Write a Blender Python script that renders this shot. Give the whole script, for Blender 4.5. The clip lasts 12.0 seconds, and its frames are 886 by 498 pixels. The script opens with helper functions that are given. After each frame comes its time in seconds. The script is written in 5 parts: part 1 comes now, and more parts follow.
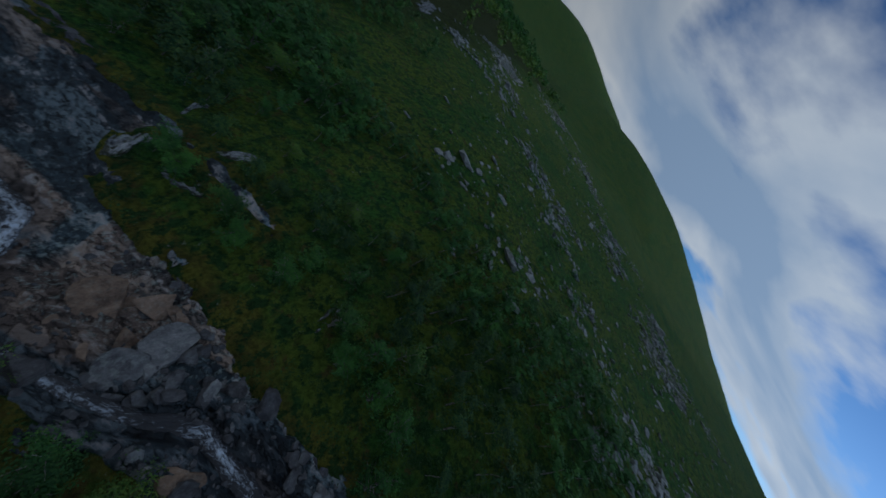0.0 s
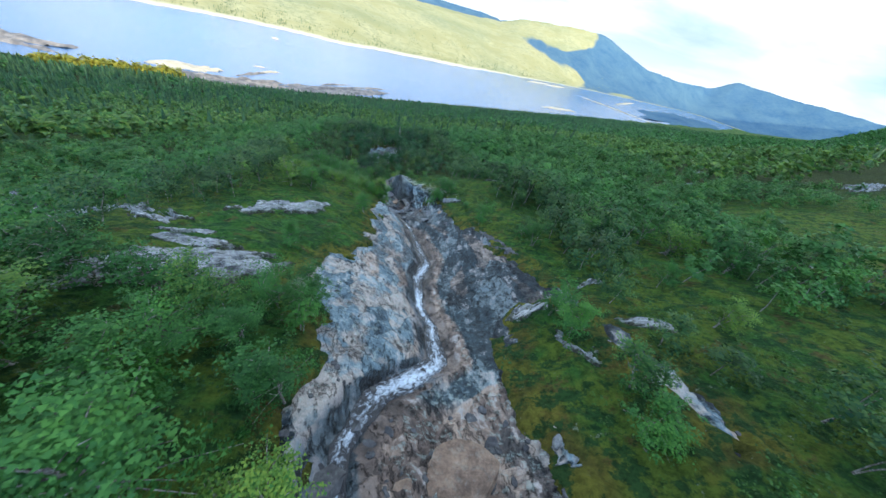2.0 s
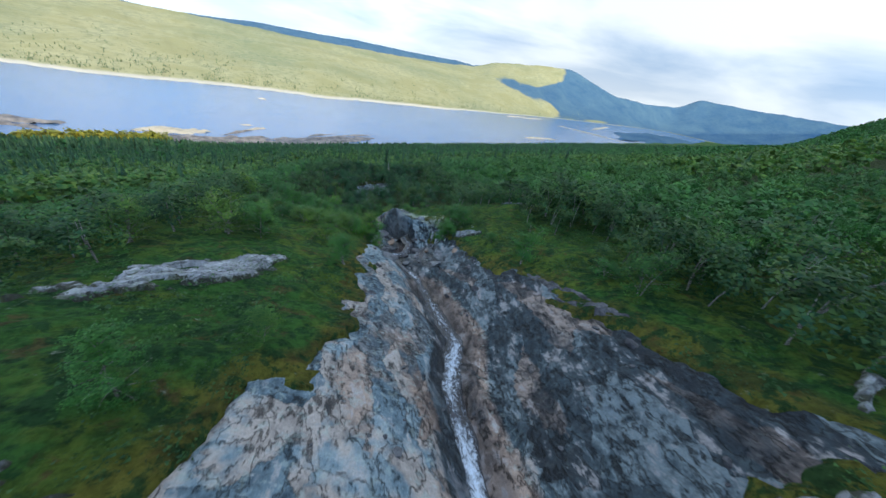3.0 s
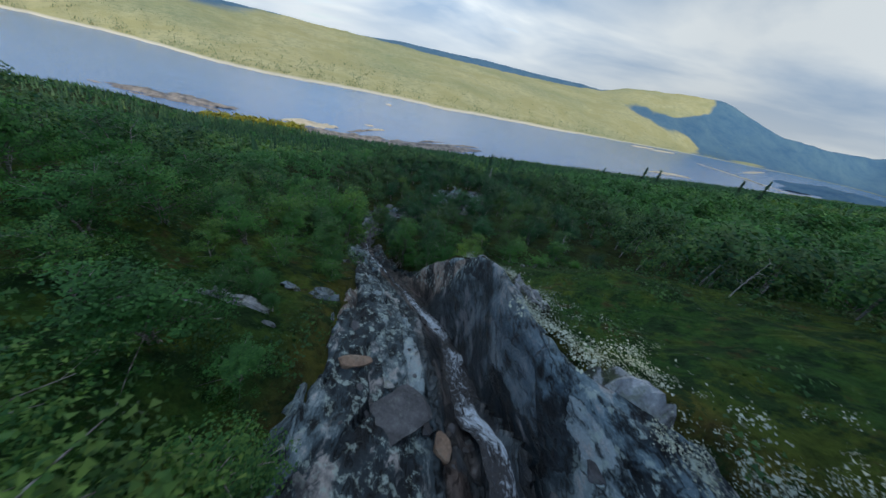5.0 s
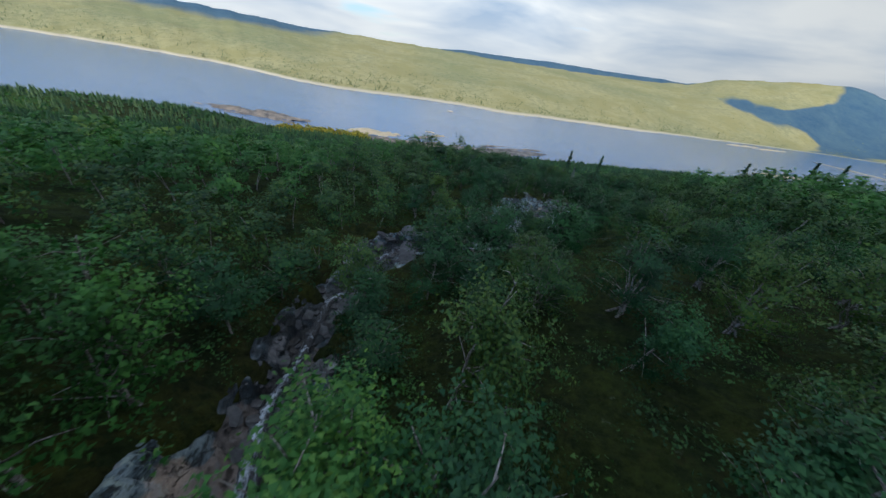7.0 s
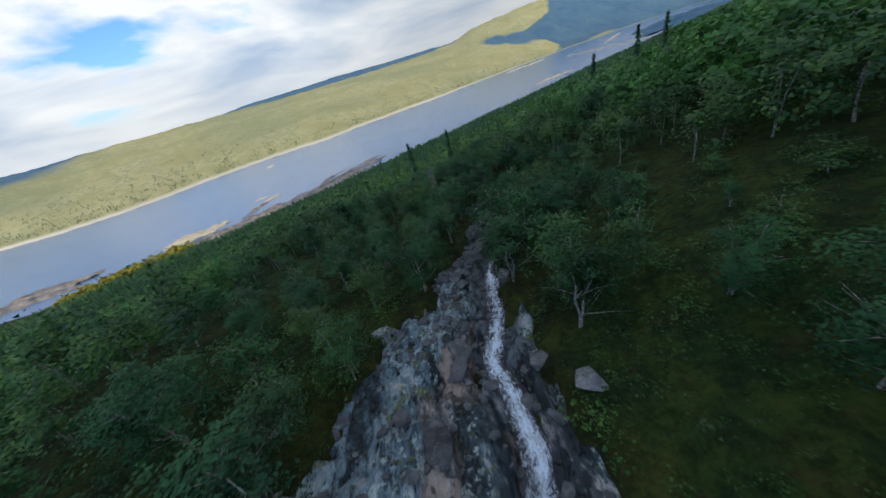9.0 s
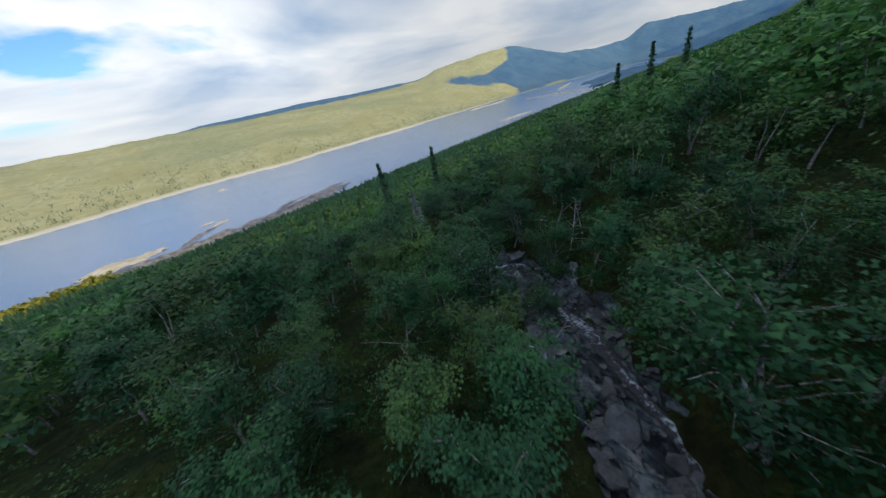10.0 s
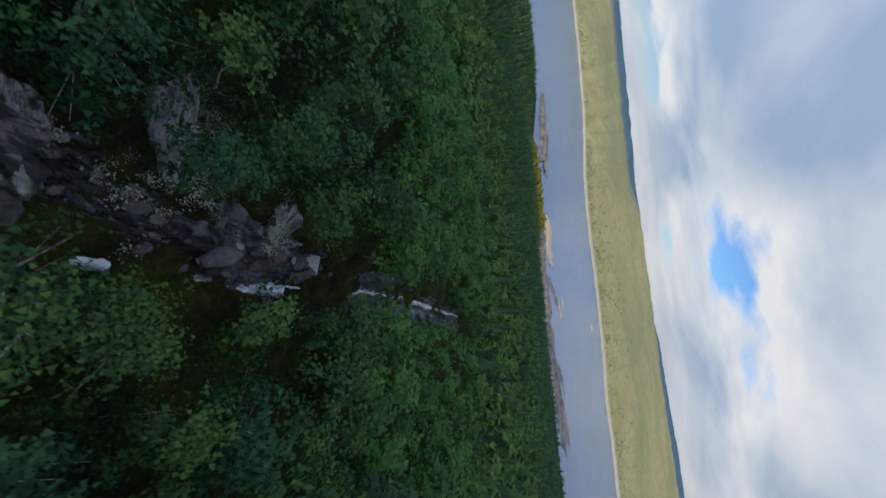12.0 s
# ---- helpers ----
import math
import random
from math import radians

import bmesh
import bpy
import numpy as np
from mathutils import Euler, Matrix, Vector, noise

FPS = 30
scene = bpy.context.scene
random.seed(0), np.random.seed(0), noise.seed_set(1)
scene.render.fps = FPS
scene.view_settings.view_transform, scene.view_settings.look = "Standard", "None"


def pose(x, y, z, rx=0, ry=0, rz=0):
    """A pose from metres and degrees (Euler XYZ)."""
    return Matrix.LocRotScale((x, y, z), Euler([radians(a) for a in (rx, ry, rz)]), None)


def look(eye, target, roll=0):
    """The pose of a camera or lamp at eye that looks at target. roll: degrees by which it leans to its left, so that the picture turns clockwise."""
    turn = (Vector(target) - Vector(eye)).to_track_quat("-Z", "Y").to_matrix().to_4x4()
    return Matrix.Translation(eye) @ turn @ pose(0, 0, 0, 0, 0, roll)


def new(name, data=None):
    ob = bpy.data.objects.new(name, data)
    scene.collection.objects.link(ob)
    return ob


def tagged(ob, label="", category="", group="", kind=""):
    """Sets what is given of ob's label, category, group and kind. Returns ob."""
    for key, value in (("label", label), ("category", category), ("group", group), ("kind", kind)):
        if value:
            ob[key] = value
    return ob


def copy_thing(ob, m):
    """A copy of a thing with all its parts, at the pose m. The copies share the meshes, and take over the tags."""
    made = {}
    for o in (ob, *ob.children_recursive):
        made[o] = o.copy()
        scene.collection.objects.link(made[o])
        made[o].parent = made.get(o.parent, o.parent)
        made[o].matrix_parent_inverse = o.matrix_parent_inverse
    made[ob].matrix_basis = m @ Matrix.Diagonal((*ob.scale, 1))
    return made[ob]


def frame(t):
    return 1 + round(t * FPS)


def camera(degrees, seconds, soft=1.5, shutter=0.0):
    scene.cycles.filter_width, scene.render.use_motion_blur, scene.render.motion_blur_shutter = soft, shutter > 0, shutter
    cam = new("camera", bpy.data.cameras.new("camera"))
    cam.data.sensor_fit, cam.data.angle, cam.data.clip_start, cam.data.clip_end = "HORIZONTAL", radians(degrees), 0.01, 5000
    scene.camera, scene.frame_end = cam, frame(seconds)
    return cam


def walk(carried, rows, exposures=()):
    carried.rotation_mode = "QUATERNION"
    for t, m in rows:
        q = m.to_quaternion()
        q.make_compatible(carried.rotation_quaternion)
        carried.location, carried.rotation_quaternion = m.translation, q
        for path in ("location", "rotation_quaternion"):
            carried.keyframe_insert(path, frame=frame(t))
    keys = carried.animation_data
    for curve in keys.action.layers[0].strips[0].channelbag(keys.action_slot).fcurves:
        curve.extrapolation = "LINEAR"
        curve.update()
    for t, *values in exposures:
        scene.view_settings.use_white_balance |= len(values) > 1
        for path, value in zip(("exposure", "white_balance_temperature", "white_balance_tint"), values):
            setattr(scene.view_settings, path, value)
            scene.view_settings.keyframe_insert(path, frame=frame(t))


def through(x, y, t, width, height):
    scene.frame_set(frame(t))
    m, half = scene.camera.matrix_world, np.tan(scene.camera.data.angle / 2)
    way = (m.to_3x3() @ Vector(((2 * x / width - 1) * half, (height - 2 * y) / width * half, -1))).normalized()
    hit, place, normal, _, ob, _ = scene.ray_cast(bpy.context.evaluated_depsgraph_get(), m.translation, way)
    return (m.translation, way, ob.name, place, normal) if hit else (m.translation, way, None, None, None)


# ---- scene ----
U = 1.6          # metres per unit of the plan below; y runs down the stream, x to its right
cam = camera(109.6, 12.0, shutter=0.07)
PATH = [
    (0, (4.43, 35.00, 20.90), (13.51, 34.94, 16.70), 67.4),
    (0.5, (5.70, 32.72, 18.83), (11.56, 36.55, 11.68), 60.0),
    (1, (7.45, 31.65, 16.51), (9.95, 37.74, 8.99), 37.1),
    (1.5, (8.14, 32.93, 13.89), (9.39, 40.36, 7.31), 24.8),
    (2, (8.11, 35.70, 10.86), (9.11, 43.71, 4.96), 18.0),
    (2.5, (7.65, 39.97, 7.67), (8.64, 48.37, 2.34), 13.7),
    (2.7, (7.33, 42.03, 6.57), (8.34, 50.55, 1.44), 12.4),
    (4.3, (4.98, 68.95, -3.98), (4.66, 77.68, -8.85), 11.6),
    (4.5, (4.67, 71.05, -4.93), (3.94, 79.73, -9.85), 12.2),
    (5, (3.80, 75.69, -6.87), (1.98, 84.10, -11.96), 14.5),
    (5.5, (2.20, 80.58, -8.70), (-0.47, 88.65, -13.95), 16.7),
    (6, (0.05, 85.62, -11.40), (-3.21, 93.44, -16.71), 17.1),
    (6.5, (-2.22, 89.72, -13.33), (-5.70, 97.44, -18.65), 14.9),
    (8.3, (-0.99, 112.49, -15.54), (-3.22, 120.81, -20.63), -10.4),
    (8.5, (-2.27, 115.53, -16.18), (-4.12, 123.92, -21.30), -13.0),
    (9, (-5.33, 123.72, -18.58), (-6.03, 132.29, -23.69), -15.9),
    (9.5, (-6.98, 131.99, -21.02), (-6.77, 140.66, -26.00), -15.6),
    (10, (-7.95, 139.95, -22.87), (-7.33, 148.82, -27.44), -11.2),
    (10.5, (-7.47, 147.93, -24.55), (-7.43, 157.08, -28.58), -0.4),
    (11, (-7.08, 156.58, -25.39), (-8.52, 165.74, -29.13), 17.0),
    (11.5, (-8.809, 163.503, -25.789), (-12.173, 172.078, -29.682), 40.36),
    (11.6, (-9.543, 164.676, -25.797), (-13.641, 172.886, -29.772), 48.89),
    (11.7, (-10.277, 165.849, -25.804), (-15.030, 173.598, -29.971), 57.40),
    (11.8, (-11.011, 167.021, -25.812), (-16.313, 174.231, -30.272), 65.87),
    (11.9, (-11.745, 168.194, -25.820), (-17.469, 174.810, -30.664), 74.30),
    (12, (-12.479, 169.367, -25.828), (-18.481, 175.357, -31.129), 82.72),
]
EXPO = [(0, -2.25, 5600, 6), (0.5, -1.75, 5400, 4), (1.0, 0.22, 5700, 0), (1.5, 0.5, 5700, 0), (2.5, 0.2, 5700, 4), (4.5, -0.72, 5800, 4), (6.5, -0.7, 5900, 5), (8.5, -0.7, 6100, 7), (10.5, -0.62, 6100, 8), (11.0, -0.8, 6100, 8), (12, -1.05, 6100, 10)]
walk(cam, [(t, look(eye, target, roll)) for t, eye, target, roll in PATH], EXPO)

# ---- light: low sun behind the hill, broken cloud ----
SUN_AZ, SUN_EL = radians(168), radians(13.6)          # azimuth clockwise from +y
sun = new("sun", bpy.data.lights.new("sun", "SUN"))
sun.data.energy, sun.data.angle, sun.data.color = 4.2, radians(0.6), (1.0, 0.83, 0.56)
sun_dir = Vector((math.sin(SUN_AZ) * math.cos(SUN_EL), math.cos(SUN_AZ) * math.cos(SUN_EL), math.sin(SUN_EL)))
sun.rotation_mode = "QUATERNION"
sun.rotation_quaternion = sun_dir.to_track_quat("Z", "Y")
sun.location = sun_dir * 300


class Nodes:
    """Short node building: add(type, input values or sockets by name or index)."""

    def __init__(self, tree):
        self.tree = tree
        tree.nodes.clear()

    def add(self, kind, ins=None, **props):
        n = self.tree.nodes.new(kind)
        for k, v in props.items():
            setattr(n, k, v)
        for k, v in (ins or {}).items():
            if hasattr(v, "is_output"):
                self.tree.links.new(v, n.inputs[k])
            else:
                n.inputs[k].default_value = v
        return n

    def math(self, op, a, b=0.0, c=0.0):
        return self.add("ShaderNodeMath", {0: a, 1: b, 2: c}, operation=op).outputs[0]

    def mix(self, f, a, b, blend="MIX"):
        n = self.add("ShaderNodeMix", {0: f, 6: a, 7: b}, data_type="RGBA", blend_type=blend)
        return n.outputs[2]

    def ramp(self, f, *stops):
        n = self.add("ShaderNodeValToRGB", {0: f})
        e = n.color_ramp.elements
        while len(e) < len(stops):
            e.new(0.5)
        for el, (p, c) in zip(e, stops):
            el.position, el.color = p, (c if len(c) == 4 else (*c, 1)) if isinstance(c, tuple) else (c, c, c, 1)
        return n.outputs[0]

    def noise(self, vec, scale, detail=4.0, rough=0.55, dist=0.0):
        return self.add("ShaderNodeTexNoise", {"Vector": vec, "Scale": scale, "Detail": detail, "Roughness": rough, "Distortion": dist}).outputs[0]


def rgb(r, g, b):
    return (r, g, b, 1.0)


world = bpy.data.worlds.new("world")
scene.world = world
world.use_nodes = True
n = Nodes(world.node_tree)
sky = n.add("ShaderNodeTexSky", sky_type="NISHITA", sun_disc=False, sun_elevation=SUN_EL, sun_rotation=SUN_AZ, altitude=700.0, air_density=1.0, dust_density=0.6, ozone_density=2.5).outputs[0]
way = n.add("ShaderNodeTexCoord").outputs["Generated"]
xyz = n.add("ShaderNodeSeparateXYZ", {0: way}).outputs
high = n.math("ADD", n.math("MAXIMUM", xyz[2], 0.0), 0.16)
flat = n.add("ShaderNodeCombineXYZ", {0: n.math("DIVIDE", xyz[0], high), 1: n.math("DIVIDE", xyz[1], high), 2: 0.0}).outputs[0]
shape = n.noise(flat, 0.62, 8.0, 0.50, 0.2)
bank = n.add("ShaderNodeVectorMath", {0: way, 1: (0.52, 0.83, 0.20)}, operation="DOT_PRODUCT").outputs["Value"]
cover = n.ramp(n.math("ADD", n.math("ADD", shape, n.ramp(bank, (0.72, 0.0), (0.95, 0.16))), n.math("MULTIPLY_ADD", xyz[1], 0.08, -0.045)), (0.385, 0.0), (0.455, 1.0))
body = n.noise(flat, 0.70, 7.0, 0.48, 0.4)
cloud = n.mix(n.ramp(n.math("ADD", n.math("MULTIPLY", body, 0.65), n.math("MULTIPLY", shape, 0.35)), (0.42, 0.0), (0.60, 1.0)), rgb(15.6, 15.3, 14.9), rgb(6.2, 8.0, 10.6))
blue = n.mix(1.0, sky, rgb(1.8, 2.15, 2.7), "MULTIPLY")
low = n.ramp(xyz[2], (0.03, 1.0), (0.12, 0.0))
air = n.mix(cover, blue, cloud)
air = n.mix(n.math("MULTIPLY", low, 0.65), air, rgb(11.8, 11.7, 11.6))
# the cloud is brighter round the sun
toward = n.add("ShaderNodeVectorMath", {0: way, 1: tuple(sun_dir)}, operation="DOT_PRODUCT").outputs["Value"]
glow = n.math("MULTIPLY", n.math("POWER", n.math("MULTIPLY_ADD", toward, 0.5, 0.5), 2.0), 1.15)
gain = n.math("ADD", glow, 1.0)
gain = n.math("MULTIPLY", gain, n.ramp(bank, (0.66, 1.0), (0.97, 0.69)))
air = n.add("ShaderNodeVectorMath", {0: air, "Scale": gain}, operation="SCALE").outputs[0]
air = n.mix(n.ramp(n.math("MULTIPLY", xyz[2], -8.0), (0.0, 0.0), (1.0, 1.0)), air, rgb(0.6, 0.8, 0.7))
back = n.add("ShaderNodeBackground", {"Color": air, "Strength": 0.105})
out = n.add("ShaderNodeOutputWorld", {"Surface": back.outputs[0]})


# ---- materials ----
def material(name):
    m = bpy.data.materials.new(name)
    m.use_nodes = True
    return m, Nodes(m.node_tree)


def finish(n, color, rough=0.8, bump=None, height=0.05, spec=0.3, sheen=0.0):
    ins = {"Base Color": color, "Roughness": rough, "Specular IOR Level": spec}
    if bump is not None:
        ins["Normal"] = n.add("ShaderNodeBump", {"Height": bump, "Distance": height, "Strength": 1.0}).outputs[0]
    b = n.add("ShaderNodeBsdfPrincipled", ins)
    n.add("ShaderNodeOutputMaterial", {"Surface": b.outputs[0]})
    return b


def position(n):
    return n.add("ShaderNodeNewGeometry").outputs["Position"]


def heath_material():
    m, n = material("heath")
    p = position(n)
    wooded = n.add("ShaderNodeAttribute", attribute_name="wooded").outputs["Fac"]
    big, mid, fine, dots = n.noise(p, 0.10, 5.0), n.noise(p, 0.60, 7.0, 0.66), n.noise(p, 3.0, 8.0, 0.78), n.noise(p, 1.6, 9.0, 0.78)
    moss = n.mix(fine, rgb(0.048, 0.092, 0.014), rgb(0.160, 0.215, 0.032))
    green = n.mix(fine, rgb(0.018, 0.072, 0.016), rgb(0.082, 0.190, 0.034))
    c = n.mix(n.ramp(n.math("MULTIPLY_ADD", big, 0.5, n.math("MULTIPLY", mid, 0.5)), (0.44, 0.0), (0.53, 1.0)), green, moss)
    rust = n.ramp(n.noise(p, 0.85, 8.0, 0.72, 0.2), (0.55, 0.0), (0.62, 0.8))
    c = n.mix(rust, c, n.mix(fine, rgb(0.060, 0.045, 0.020), rgb(0.150, 0.100, 0.040)))
    fringe = n.add("ShaderNodeAttribute", attribute_name="fringe").outputs["Fac"]
    c = n.mix(n.ramp(n.math("MULTIPLY", fringe, n.math("ADD", mid, 0.4)), (0.36, 0.0), (0.80, 0.7)), c, n.mix(n.ramp(mid, (0.42, 0.0), (0.58, 1.0)), rgb(0.090, 0.062, 0.022), rgb(0.190, 0.165, 0.030)))
    bush = n.ramp(n.noise(p, 1.1, 8.0, 0.74), (0.50, 0.0), (0.55, 0.9))
    c = n.mix(bush, c, n.mix(fine, rgb(0.009, 0.034, 0.012), rgb(0.036, 0.100, 0.030)))
    # brown woodland floor, with the dimness under the birches put into the colour too
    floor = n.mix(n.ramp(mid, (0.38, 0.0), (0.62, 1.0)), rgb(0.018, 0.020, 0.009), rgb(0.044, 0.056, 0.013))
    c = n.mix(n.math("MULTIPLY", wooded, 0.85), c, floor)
    c = n.mix(n.ramp(fine, (0.36, 0.0), (0.56, 1.0)), n.mix(1.0, c, rgb(0.45, 0.50, 0.48), "MULTIPLY"), c)
    lichen = n.ramp(dots, (0.63, 0.0), (0.67, 1.0))
    c = n.mix(n.math("MULTIPLY", lichen, n.math("MULTIPLY_ADD", wooded, -0.55, 0.75)), c, rgb(0.28, 0.31, 0.25))
    finish(n, c, 0.95, n.math("ADD", n.noise(p, 6.0, 6.0, 0.75), n.math("MULTIPLY", n.noise(p, 1.6, 4.0), 1.5)), 0.30, 0.12)
    return m


def foliation(n, vec, scale=1.0):
    """Thin parallel cleavage: vec runs across the beds in x. Gives the streaks and their dark open cracks."""
    fol = n.noise(n.add("ShaderNodeMapping", {"Vector": vec, "Scale": (3.0 * scale, 0.95 * scale, 3.0 * scale)}).outputs[0], 1.0, 9.0, 0.70)
    wide = n.noise(n.add("ShaderNodeMapping", {"Vector": vec, "Location": (3.0, 7.0, 0.0), "Scale": (1.1 * scale, 0.42 * scale, 1.1 * scale)}).outputs[0], 1.0, 6.0, 0.62)
    crack = n.math("MAXIMUM", n.ramp(fol, (0.37, 1.0), (0.43, 0.0)), n.ramp(n.math("ABSOLUTE", n.math("SUBTRACT", wide, 0.47)), (0.0, 1.0), (0.016, 0.0)))
    return fol, wide, crack


def bedrock_material():
    """Bare rock of the stream bed: pale slabs, dark slate and brown water-worn rock."""
    m, n = material("bedrock")
    p = position(n)

    def read(name):
        return n.add("ShaderNodeAttribute", attribute_name=name).outputs["Fac"]
    across, along_y, tone, wet, pale = read("across"), read("along"), read("tone"), read("wet"), read("pale")
    strike = n.add("ShaderNodeMapping", {"Vector": p, "Rotation": (0.0, 0.0, -0.16)}).outputs[0]
    fol, wide, crack = foliation(n, strike)
    broad, mid, grain = n.noise(p, 0.55, 4.0, 0.6), n.noise(p, 2.2, 6.0, 0.62), n.noise(p, 16.0, 5.0, 0.7)
    bent = n.add("ShaderNodeVectorMath", {0: n.add("ShaderNodeMapping", {"Vector": strike, "Scale": (1.0, 0.42, 1.0)}).outputs[0], 1: n.add("ShaderNodeVectorMath", {0: n.add("ShaderNodeTexNoise", {"Vector": p, "Scale": 1.5, "Detail": 6.0, "Roughness": 0.65}).outputs[1], "Scale": 0.45}, operation="SCALE").outputs[0]}, operation="ADD").outputs[0]
    cell = n.add("ShaderNodeTexVoronoi", {"Vector": bent, "Scale": 0.75}).outputs["Color"]
    block = n.math("SUBTRACT", n.add("ShaderNodeSeparateXYZ", {0: cell}).outputs[0], 0.5)
    rift = n.add("ShaderNodeTexVoronoi", {"Vector": bent, "Scale": 0.75}, feature="DISTANCE_TO_EDGE").outputs["Distance"]
    rift = n.math("MULTIPLY", n.ramp(rift, (0.0, 1.0), (0.022, 0.0)), n.ramp(mid, (0.46, 0.0), (0.56, 1.0)))
    edge = n.math("ADD", n.math("MULTIPLY_ADD", wide, 2.4, -1.2), n.math("ADD", n.math("MULTIPLY_ADD", fol, 1.2, -0.6), n.math("MULTIPLY", block, 0.4)))
    f = n.math("ADD", n.math("MULTIPLY_ADD", block, 0.17, n.math("MULTIPLY", mid, 0.34)), n.math("MULTIPLY_ADD", fol, 0.34, n.math("MULTIPLY", wide, 0.32)))
    slate = n.ramp(f, (0.40, rgb(0.012, 0.017, 0.023)), (0.52, rgb(0.036, 0.056, 0.070)), (0.60, rgb(0.17, 0.215, 0.235)))
    cool = n.ramp(f, (0.38, rgb(0.044, 0.070, 0.094)), (0.50, rgb(0.150, 0.212, 0.252)), (0.60, rgb(0.28, 0.335, 0.36)))
    rosy = n.ramp(f, (0.38, rgb(0.070, 0.062, 0.060)), (0.50, rgb(0.235, 0.212, 0.196)), (0.60, rgb(0.38, 0.345, 0.315)))
    slab = n.mix(n.ramp(n.math("SUBTRACT", n.math("MULTIPLY_ADD", block, 0.25, broad), n.ramp(n.math("MULTIPLY", along_y, 0.01), (0.66, 0.0), (0.74, 0.26))), (0.48, 0.0), (0.57, 1.0)), cool, rosy)
    c = n.mix(n.ramp(n.math("ADD", pale, n.math("MULTIPLY", edge, 0.5)), (0.42, 0.0), (0.58, 1.0)), slate, slab)
    brown = n.ramp(f, (0.40, rgb(0.068, 0.052, 0.046)), (0.50, rgb(0.175, 0.130, 0.108)), (0.60, rgb(0.35, 0.265, 0.21)))
    c = n.mix(n.ramp(n.math("ADD", tone, n.math("MULTIPLY", edge, 0.25)), (0.36, 0.0), (0.60, 0.92)), c, brown)
    vein = n.math("MULTIPLY", n.ramp(n.math("MULTIPLY_ADD", fol, 0.4, n.math("MULTIPLY", wide, 0.6)), (0.555, 0.0), (0.60, 0.9)), n.ramp(mid, (0.40, 0.3), (0.52, 1.0)))
    c = n.mix(vein, c, rgb(0.36, 0.34, 0.335))
    c = n.mix(n.math("MULTIPLY", n.math("MAXIMUM", crack, rift), 0.85), c, n.mix(1.0, c, rgb(0.20, 0.19, 0.19), "MULTIPLY"))
    c = n.mix(1.0, c, n.ramp(grain, (0.30, 0.74), (0.68, 1.16)), "MULTIPLY")
    lichen = n.math("MULTIPLY", n.ramp(n.noise(p, 3.2, 8.0, 0.72), (0.54, 0.0), (0.60, 0.8)), n.ramp(n.math("MULTIPLY", along_y, 0.01), (0.64, 0.55), (0.76, 1.0)))
    c = n.mix(n.math("MULTIPLY", lichen, n.ramp(wet, (0.1, 1.0), (0.5, 0.0))), c, rgb(0.33, 0.40, 0.38))
    damp = n.ramp(n.math("ADD", wet, n.math("MULTIPLY", edge, 0.3)), (0.35, 0.0), (0.75, 1.0))
    c = n.mix(damp, c, n.mix(1.0, c, rgb(0.52, 0.53, 0.57), "MULTIPLY"))
    mossy = n.math("MULTIPLY", n.ramp(n.noise(p, 1.4, 9.0, 0.74), (0.56, 0.0), (0.61, 0.8)), n.ramp(n.math("MULTIPLY", along_y, 0.005), (0.45, 0.0), (0.56, 1.0)))
    c = n.mix(n.math("MULTIPLY", mossy, n.ramp(wet, (0.2, 1.0), (0.6, 0.0))), c, n.mix(grain, rgb(0.04, 0.05, 0.012), rgb(0.13, 0.14, 0.03)))
    h = n.math("SUBTRACT", n.math("ADD", n.math("MULTIPLY_ADD", mid, 0.7, n.math("MULTIPLY", wide, 0.8)), n.math("MULTIPLY_ADD", grain, 0.12, n.math("MULTIPLY_ADD", fol, 0.6, n.math("MULTIPLY", block, 0.35)))), n.math("MULTIPLY", n.math("MAXIMUM", crack, rift), 0.30))
    finish(n, c, n.math("MULTIPLY_ADD", damp, -0.55, 0.85), h, 0.13, 0.4)
    return m


